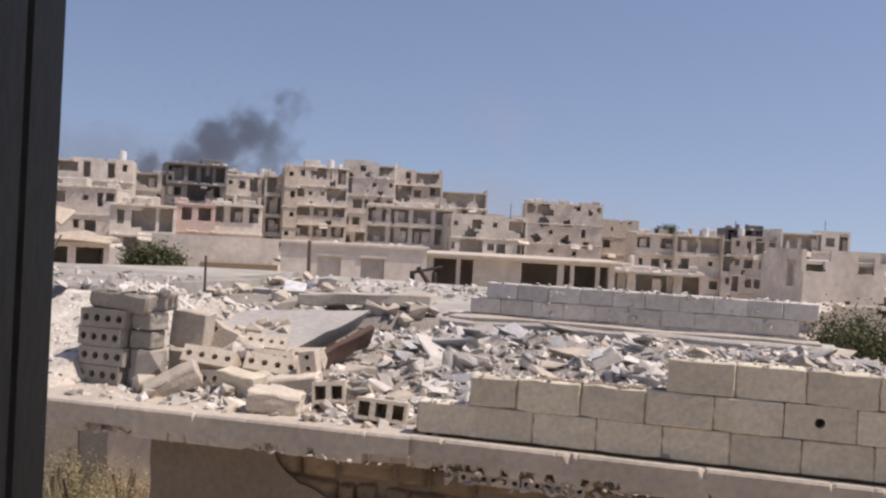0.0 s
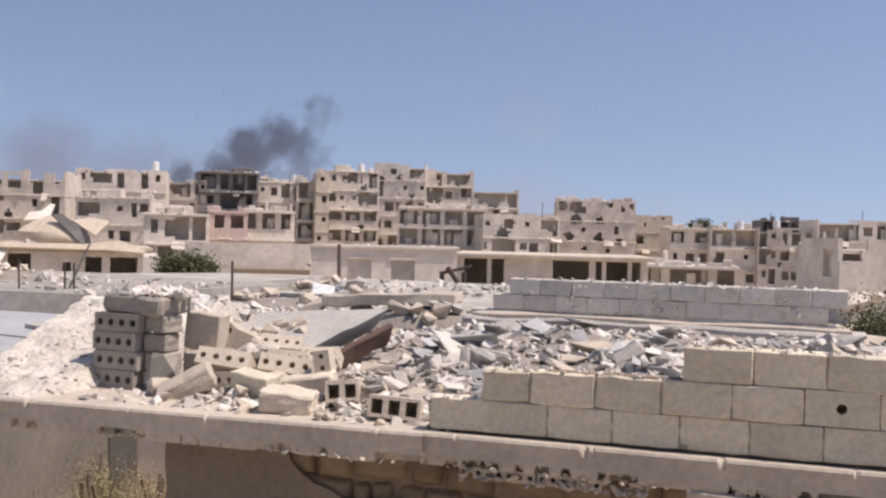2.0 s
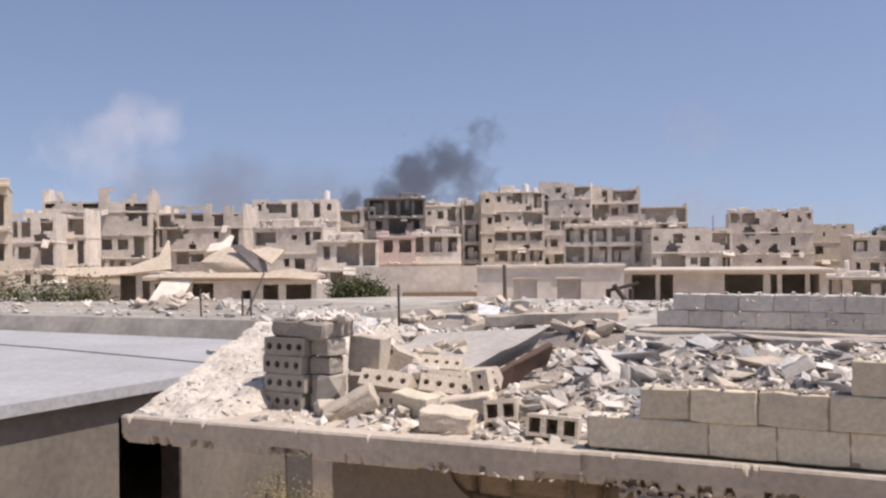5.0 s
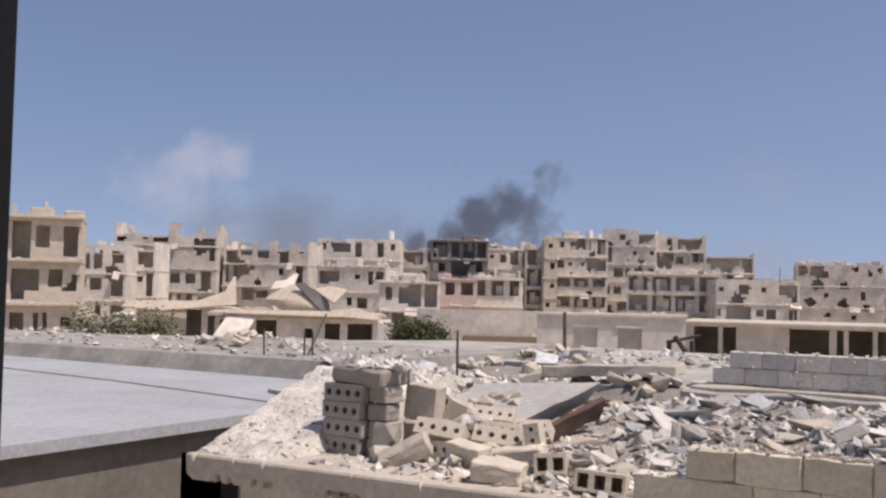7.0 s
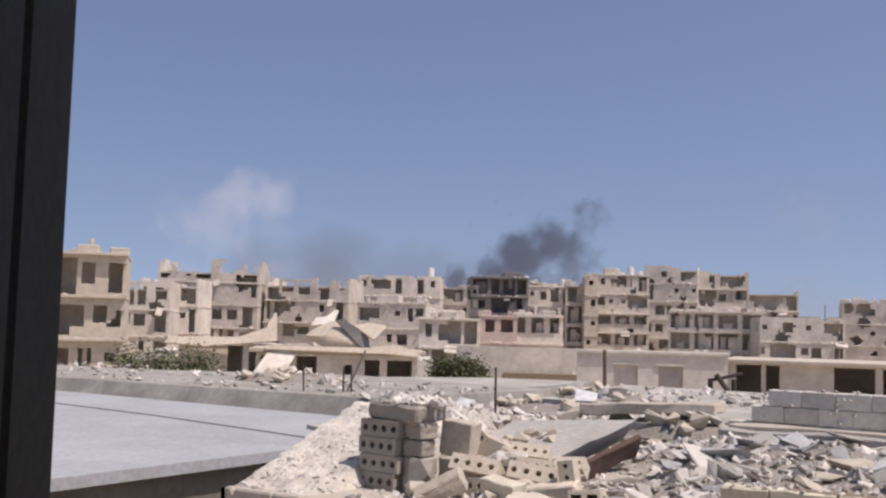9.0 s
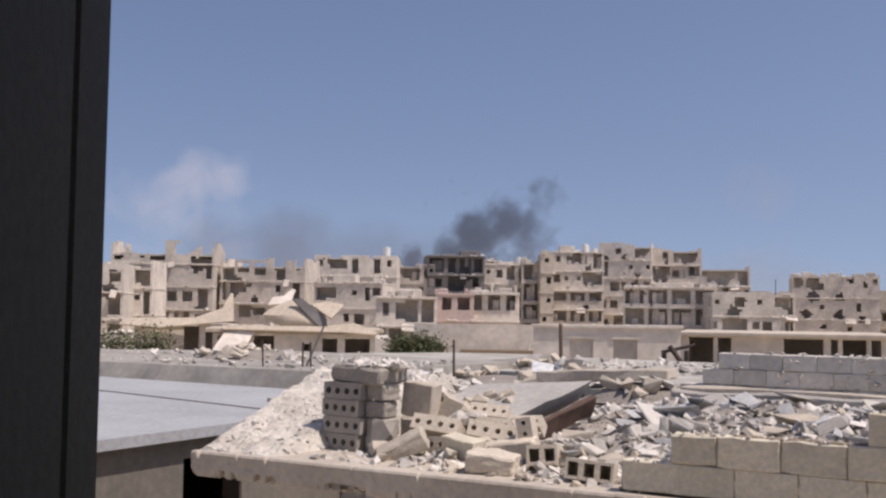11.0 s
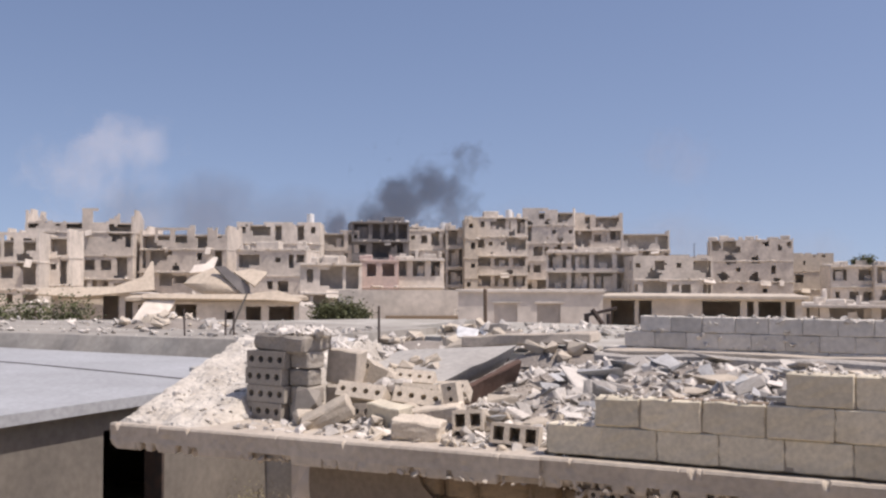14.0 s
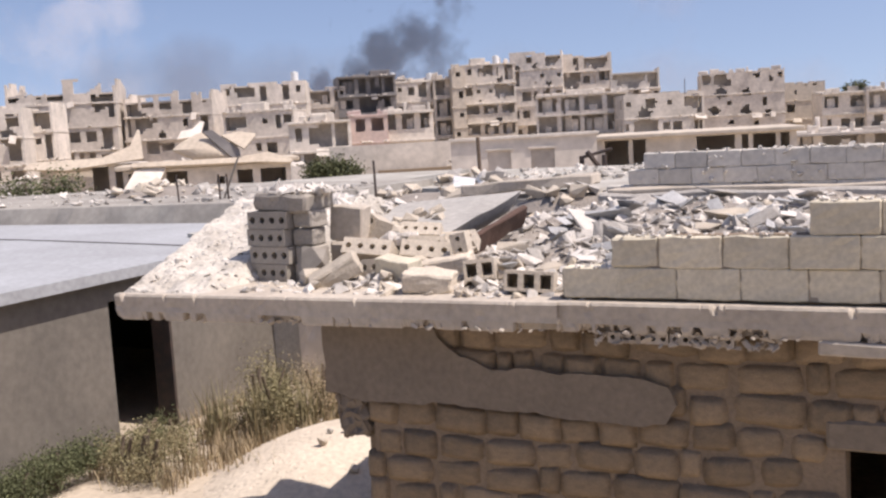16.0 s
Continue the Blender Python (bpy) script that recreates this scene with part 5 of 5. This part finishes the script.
shell_slab("vault_slab", [(-1.85, 0.78), (-1.45, 1.12), (-0.85, 1.45), (-0.1, 1.72), (0.45, 1.62), (1.0, 1.28), (1.5, 0.8), (1.85, 0.2), (1.6, 0.0), (0.6, 0.02), (-0.4, 0.12), (-0.75, 0.2), (-1.3, 0.5)], 0.45, "bowed cream roof slab fallen on the house", polar(39.05, 61.8, 3.0))
leaf_slab("tilted_slab", [(-0.95, 0.62), (0.05, 0.80), (1.02, 0.62), (0.95, 0.46), (0.30, -0.22)], M_SHEET, "cream roof slab tilted up on its corner", polar(37.25, 61.4, 3.85), 1.0)
# added plate: dark colour stands in for the shaded gap under the tilted slab
leaf_slab("tilted_slab", [(-1.5, 0.85), (-0.9, 0.88), (0.55, -0.3), (0.6, -0.72), (0.1, -0.75)], M_BURNT, "dark added plate painting the shade under a broken roof slab", polar(37.75, 61.7, 3.92), 0.25)
leaf_slab("roof_edge_slab", [(-4.6, 0.22), (1.2, 0.20), (3.1, 0.42), (4.5, -0.10), (4.3, -0.26), (2.6, -0.12), (-4.6, 0.0)], M_SHEET, "long cream roof edge slab lying across the house", polar(38.6, 61.2, 2.95))
leaf_slab("draped_slab", [(-3.6, 0.1), (-3.2, 0.5), (1.2, 0.55), (3.0, 1.2), (3.6, 2.25), (3.75, 2.2), (3.75, 0.35), (-1.0, -0.1)], M_SHEET, "long torn cream slab sagging over a ruined house", polar(45.35, 70, 2.95))
leaf_slab("leaning_slab", [(-1.3, 0.0), (-0.5, 1.2), (1.35, 1.5), (0.9, 0.7), (0.4, 0.0)], M_FARL, "pale slab leaning from the roof to the ground", polar(42.3, 60.5, 1.55))
leaf_slab("broken_slab", [(-0.9, 0.0), (-0.6, 0.5), (0.1, 0.6), (0.6, 1.05), (0.85, 1.0), (0.6, 0.35), (0.0, 0.1)], M_FARL, "crooked broken slab standing behind the vault", polar(39.7, 66.5, 4.4))
shed = thing("collapsed_house", "ruined low house under a sagging slab", "house", polar(45.0, 71, 0, 4))
part("wall", box_bm(-3.0, 0.1, 0, 0.25, 0, 2.9), M_FARY, shed)
part("wall", box_bm(1.1, 1.5, 0, 0.25, 0, 2.9), M_FARL, shed)
for x in (-3.0, 3.35):
    part("side_wall", box_bm(x, x + 0.25, 0.25, 3.8, 0, 2.9), M_FAR, shed)
part("roof", box_bm(-3.1, 3.7, -0.1, 4.1, 2.9, 3.05, 0.02), M_FARL, shed)
part("wall", box_bm(2.6, 3.6, 0, 0.25, 0, 2.9), M_FARL, shed)
part("back_wall", box_bm(-3.0, 3.6, 3.8, 4.0, 0, 2.9), M_FAR, shed)


# ---- vegetation ----
def leaf_cloud(rng, n, rx, ry, rz, size, lift=0.0, up=0.0):
    verts, faces = [], []
    clumps = [(rng.uniform(-0.75, 0.75) * rx, rng.uniform(-0.75, 0.75) * ry, rng.uniform(0.15, 0.75) * rz) for i in range(16)]
    for i in range(n):
        c = rng.choice(clumps)
        p = Vector((c[0] + rng.gauss(0, 0.2) * rx, c[1] + rng.gauss(0, 0.2) * ry, max(0.02, c[2] + rng.gauss(0, 0.17) * rz) + lift))
        q = Euler((rng.uniform(-1.2, 1.2), rng.uniform(-1.2, 1.2), rng.uniform(0, 6.28))).to_matrix()
        s = size * rng.uniform(0.6, 1.4)
        base = len(verts)
        for dx, dy in ((0, -0.5), (0.28, 0), (0, 0.5), (-0.28, 0)):
            verts.append(tuple(p + q @ Vector((dx * s, dy * s, 0.08 * s * (dx != 0)))))
        faces.append((base, base + 1, base + 2, base + 3))
    me = bpy.data.meshes.new("crown")
    me.from_pydata(verts, [], faces)
    return me


def bush(label, x, y, z, rx, ry, rz, n, size, seed, material=None):
    rng = random.Random(seed)
    t = thing("bush", label, "bush", pose(x, y, z))
    part("crown", leaf_cloud(rng, n, rx, ry, rz, size), material or M_LEAF, t)
    for i in range(5):
        bm = bmesh.new()
        bmesh.ops.create_cone(bm, cap_ends=True, segments=6, radius1=0.05, radius2=0.02, depth=rz)
        part("stem", bm, M_BARK, t, "", pose(rng.uniform(-0.5, 0.5) * rx, rng.uniform(-0.4, 0.4) * ry, rz * 0.4, rng.uniform(-25, 25), rng.uniform(-25, 25), 0))


bush("dusty dark green bush by the boundary wall", -38.3, 60.9, 0.25, 2.5, 1.2, 2.2, 12000, 0.20, 1)
bush("dusty green bush at the roof edge", -24.9, 20.0, 2.2, 0.6, 0.6, 0.5, 700, 0.09, 2)
bush("dusty green shrubs beyond the roof", 3.1, 30.0, 0.0, 1.8, 1.2, 2.6, 34000, 0.10, 3)
bush("small green bush on a roof", -math.sin(radians(4.6)) * 152, math.cos(radians(4.6)) * 152, 5.7, 1.7, 0.9, 1.4, 900, 0.3, 4)
bush("greyish dusty bush before the ruins", -40.5, 36.0, 0.0, 3.4, 1.4, 3.1, 10000, 0.17, 5)


def grass(label, x, y, rx, ry, h, n, material, seed):
    """Dry blades and stalks standing in tufts."""
    rng = random.Random(seed)
    verts, faces = [], []
    tufts = [(x + rng.uniform(-1, 1) * rx, y + rng.uniform(-1, 1) * ry) for i in range(max(6, n // 40))]
    for i in range(n):
        tx, ty = rng.choice(tufts)
        px, py = tx + rng.gauss(0, 0.10), ty + rng.gauss(0, 0.10)
        z = ground_z(px, py) - 0.03
        a = rng.uniform(0, 6.28)
        hh = h * rng.uniform(0.4, 1.1)
        lean = Vector((math.cos(a), math.sin(a), 0)) * hh * rng.uniform(0.05, 0.5)
        side = Vector((-math.sin(a), math.cos(a), 0)) * 0.008
        p = Vector((px, py, z))
        base = len(verts)
        for q in (p - side, p + side, p + lean * 0.4 + side * 0.8 + Vector((0, 0, hh * 0.6)), p + lean * 0.4 - side * 0.8 + Vector((0, 0, hh * 0.6)), p + lean + Vector((0, 0, hh))):
            verts.append(tuple(q))
        faces.append((base, base + 1, base + 2, base + 3))
        faces.append((base + 3, base + 2, base + 4))
    me = bpy.data.meshes.new("grass")
    me.from_pydata(verts, [], faces)
    solid("grass", me, material, label, "grass", kind="stuff")


grass("dry yellow grass growing along the yard", -8.6, 11.6, 1.5, 1.6, 0.42, 2600, M_DRY, 1)
grass("tall greenish weeds in the yard", -8.6, 11.9, 0.6, 0.7, 0.95, 550, M_WEED, 2)
bush("straggly olive green weeds in the yard", -8.65, 11.9, 0.0, 0.6, 0.6, 1.05, 8000, 0.035, 12, M_WEED)
bush("low dusty olive weed clump beside the low house", -9.1, 9.8, 0.0, 0.6, 0.6, 0.65, 7000, 0.03, 13, M_WEED)
# two dense dark bushes added in place of the shadow along the wall's foot
bush("added dark weeds standing in for shade at the foot of the low house wall", -9.95, 8.8, 0.0, 0.38, 1.5, 0.5, 16000, 0.035, 15)
bush("added dark weeds standing in for shade at the foot of the low house wall", -10.0, 10.9, 0.0, 0.4, 0.7, 0.35, 4000, 0.03, 16)
bush("dry brown weeds standing in the yard", -8.1, 12.6, 0.0, 0.8, 0.8, 0.95, 8000, 0.03, 14, M_DRY)
grass("dry yellow grass growing along the yard", -9.2, 10.2, 0.9, 0.8, 0.35, 800, M_DRY, 4)

# yard floor debris
rubble_pile("pale stones and earth heaped in the yard", -6.75, 10.9, -0.1, 1.9, 2.3, 0.62, 26, 0.05, 0.22, 8, M_SAND)
litter_rng = random.Random(77)
litter = list(scatter(700, -11.6, -4.6, 14.6, 22.0, lambda x, y: 2.62, 0.05, 0.34, litter_rng)) + list(scatter(350, -12.0, -5.0, 23.6, 31.0, lambda x, y: 2.70, 0.06, 0.4, litter_rng)) + list(scatter(420, -34, -12.8, 17.6, 23.2, lambda x, y: 2.88, 0.05, 0.32, litter_rng))
solid("roof_litter", joined_mesh("roof_litter", litter, M_RUBBLES), None, "small broken stones scattered over the flat roofs", "rubble", kind="stuff")

# ---- stones of the near house's front ----
def stone_mesh(rng):
    """A rounded rubble stone one metre square, swelling towards -y, with an uneven outline."""
    verts, faces = [], []
    n = 5
    off = Vector((rng.uniform(0, 40), rng.uniform(0, 40), 0))
    for j in range(n + 1):
        for i in range(n + 1):
            u, v = 2 * i / n - 1, 2 * j / n - 1
            g = (1 - abs(u) ** 8) * (1 - abs(v) ** 8)
            k = 1 - 0.10 * (u * u * v * v) + 0.10 * noise.noise(Vector((u * 1.5, v * 1.5, 1)) + off)
            verts.append((0.5 * u * k, -0.036 * g ** 0.5 * (1 + 0.6 * noise.noise(Vector((u * 1.6, v * 1.6, 7)) + off)), 0.5 + 0.5 * v * k))
    for j in range(n):
        for i in range(n):
            c = j * (n + 1) + i
            faces.append((c, c + 1, c + n + 2, c + n + 1))
    rim = list(range(n + 1)) + [(n + 1) * j + n for j in range(1, n + 1)] + [(n + 1) * n + i for i in range(n - 1, -1, -1)] + [(n + 1) * j for j in range(n - 1, 0, -1)]
    low = []
    for i in rim:
        low.append(len(verts))
        verts.append((verts[i][0], 0.06, verts[i][2]))
    for k in range(len(rim)):
        j = (k + 1) % len(rim)
        faces.append((rim[k], low[k], low[j], rim[j]))
    me = bpy.data.meshes.new("stone")
    me.from_pydata(verts, [], faces)
    for f in me.polygons:
        f.use_smooth = True
    me.materials.append(M_STONE)
    return me


stone_rng = random.Random(17)
STONES = [stone_mesh(stone_rng) for i in range(10)]
st_rng = random.Random(7)
z = 0.75
while z < 2.76:
    hgt = st_rng.uniform(0.20, 0.30)
    if z + hgt > 2.79:
        hgt = 2.79 - z
        if hgt < 0.1:
            break
    x = -4.30 + st_rng.uniform(-0.06, 0.06) if z > 2.1 else -3.98 + st_rng.uniform(-0.07, 0.07)
    while x < 1.7:
        wd = st_rng.choice((0.16, 0.24, 0.30, 0.36, 0.44)) * st_rng.uniform(0.85, 1.15)
        if not (x + wd > -0.51 and x < 0.75 and z < 2.05):
            part("stone", st_rng.choice(STONES), None, near, "", pose(x + wd / 2, 6.872 + st_rng.uniform(-0.012, 0.012), z + st_rng.uniform(-0.02, 0.02), 0, st_rng.uniform(-5, 5), st_rng.uniform(-3, 3)) @ Matrix.Diagonal((wd * st_rng.uniform(1.0, 1.10), 1, hgt * st_rng.uniform(0.98, 1.12), 1)))
        x += wd
    z += hgt
# plaster smeared over the upper stones, with a rounded end
band = [(-4.33, 2.20), (-4.0, 2.15), (-3.2, 2.17), (-2.4, 2.13), (-1.80, 2.12), (-1.62, 2.16), (-1.55, 2.28), (-1.60, 2.40), (-1.74, 2.45), (-2.3, 2.46), (-2.9, 2.47), (-3.15, 2.55), (-3.3, 2.68), (-3.36, 2.81), (-4.33, 2.81)]
outline = []
for (xa, za), (xb, zb) in zip(band, band[1:] + band[:1]):
    steps = max(2, int(math.hypot(xb - xa, zb - za) / 0.03))
    for i in range(steps):
        x, zz = xa + (xb - xa) * i / steps, za + (zb - za) * i / steps
        outline.append((x + 0.025 * noise.noise((x * 5, zz * 5, 1)), zz + 0.03 * noise.noise((x * 4, zz * 4, 8)) + 0.012 * noise.noise((x * 15, zz * 15, 3))))
bm = bmesh.new()
fr = [bm.verts.new((x, 6.792 + 0.01 * noise.noise((x, zz, 2)), zz)) for x, zz in outline]
bk = [bm.verts.new((x, 6.87, zz)) for x, zz in outline]
bm.faces.new(fr[::-1])
for i in range(len(fr)):
    j = (i + 1) % len(fr)
    bm.faces.new((fr[i], fr[j], bk[j], bk[i]))
bmesh.ops.recalc_face_normals(bm, faces=bm.faces[:])
bmesh.ops.triangulate(bm, faces=bm.faces[:])
part("plaster_smear", bm, M_PATCH, near, "smeared grey plaster band over the stones")
part("plaster_edge", worn_box(0.26, 0.16, 0.36, st_rng, 6, 0.05, 0.03), M_PATCH, near, "torn plaster at the wall's end", pose(-4.10, 6.90, 1.84, 0, -8, 0))
part("lintel", worn_box(1.6, 0.16, 0.2, st_rng, 3, 0.01, 0.02), M_PATCH, near, "stone door lintel", pose(0.2, 6.90, 2.05))


# ---- smoke far behind the town ----
def smoke(name, label, dist, puffs, colour, density, scale, seed, layers=3, torn=2.0):
    """Soft-edged sheets far off; puffs: heading, height in degrees, radius across and up in degrees, weight."""
    az0 = sum(p[0] for p in puffs) / len(puffs)
    t = thing(name, label, "smoke", polar(az0, dist, 0.0))
    k = dist * math.tan(radians(1))
    x0 = min(-(p[0] - az0 + p[2]) for p in puffs) * k
    x1 = max(-(p[0] - az0 - p[2]) for p in puffs) * k
    h = 4.3 + max(p[1] + p[3] for p in puffs) * k
    for s in range(layers):
        n, q = 44, 36
        verts, faces, body = [], [], []
        for j in range(q + 1):
            for i in range(n + 1):
                x, z = x0 + (x1 - x0) * i / n, h * j / q
                verts.append((x, s * 7.0 + 0.002 * x * x, z))
                v = 0.0
                for a, e, ra, re, wt in puffs:
                    d = ((x / k + (a - az0)) / ra) ** 2 + (((z - 4.3) / k - e) / re) ** 2
                    v = max(v, wt * max(0.0, 1 - d) ** 0.8)
                body.append(v)
        for j in range(q):
            for i in range(n):
                a = j * (n + 1) + i
                faces.append((a, a + 1, a + n + 2, a + n + 1))
        me = bpy.data.meshes.new(name)
        me.from_pydata(verts, [], faces)
        at = me.attributes.new("body", "FLOAT", "POINT")
        at.data.foreach_set("value", body)
        part("smoke_layer", me, smoke_stuff("%s_%d" % (name, s), colour, density, scale, seed + s * 3.7, torn), t)


smoke("smoke_plume", "dark grey smoke plume rising behind the town", 420, [(30.4, 2.6, 1.7, 2.0, 0.9), (29.2, 4.2, 1.7, 1.7, 1.0), (27.6, 5.0, 1.7, 1.5, 0.85), (26.2, 4.2, 1.9, 2.2, 0.6), (25.3, 6.5, 1.5, 1.2, 0.45), (28.5, 2.4, 3.4, 2.2, 0.5)], (0.085, 0.083, 0.10), 0.38, 0.12, 1.0, 3, 2.1)
smoke("smoke_wisp", "thin bluish smoke wisp behind the roofs", 420, [(32.7, 2.7, 0.9, 1.1, 0.8), (31.8, 2.4, 0.9, 0.9, 0.6)], (0.12, 0.13, 0.17), 0.5, 0.2, 5.0, 2)
smoke("white_smoke", "pale drifting smoke cloud over the town", 420, [(43.9, 7.0, 2.6, 1.9, 0.75), (45.5, 5.4, 4.2, 3.4, 0.45), (45.0, 2.4, 4.5, 3.4, 0.45)], (0.75, 0.75, 0.78), 0.17, 0.09, 9.0, 3)
smoke("white_smoke", "faint pale smoke cloud over the town", 420, [(13.7, 6.3, 2.2, 2.2, 0.6), (14.5, 3.5, 2.6, 3.0, 0.4)], (0.72, 0.68, 0.72), 0.10, 0.07, 14.0, 2)
smoke("haze_smoke", "thin grey smoke hanging over the roofs", 420, [(47.0, 3.0, 6.0, 4.0, 0.6), (41.5, 3.4, 5.0, 3.6, 0.75), (36.0, 2.6, 5.0, 3.4, 0.6), (29.0, 2.4, 6.0, 3.2, 0.5), (22.0, 2.0, 6.0, 3.0, 0.4), (13.0, 1.5, 7.0, 2.6, 0.4), (5.0, 1.0, 7.0, 2.4, 0.4), (-3.0, 1.0, 6.0, 2.2, 0.35)], (0.40, 0.365, 0.37), 0.36, 0.03, 19.0, 2, 0.7)
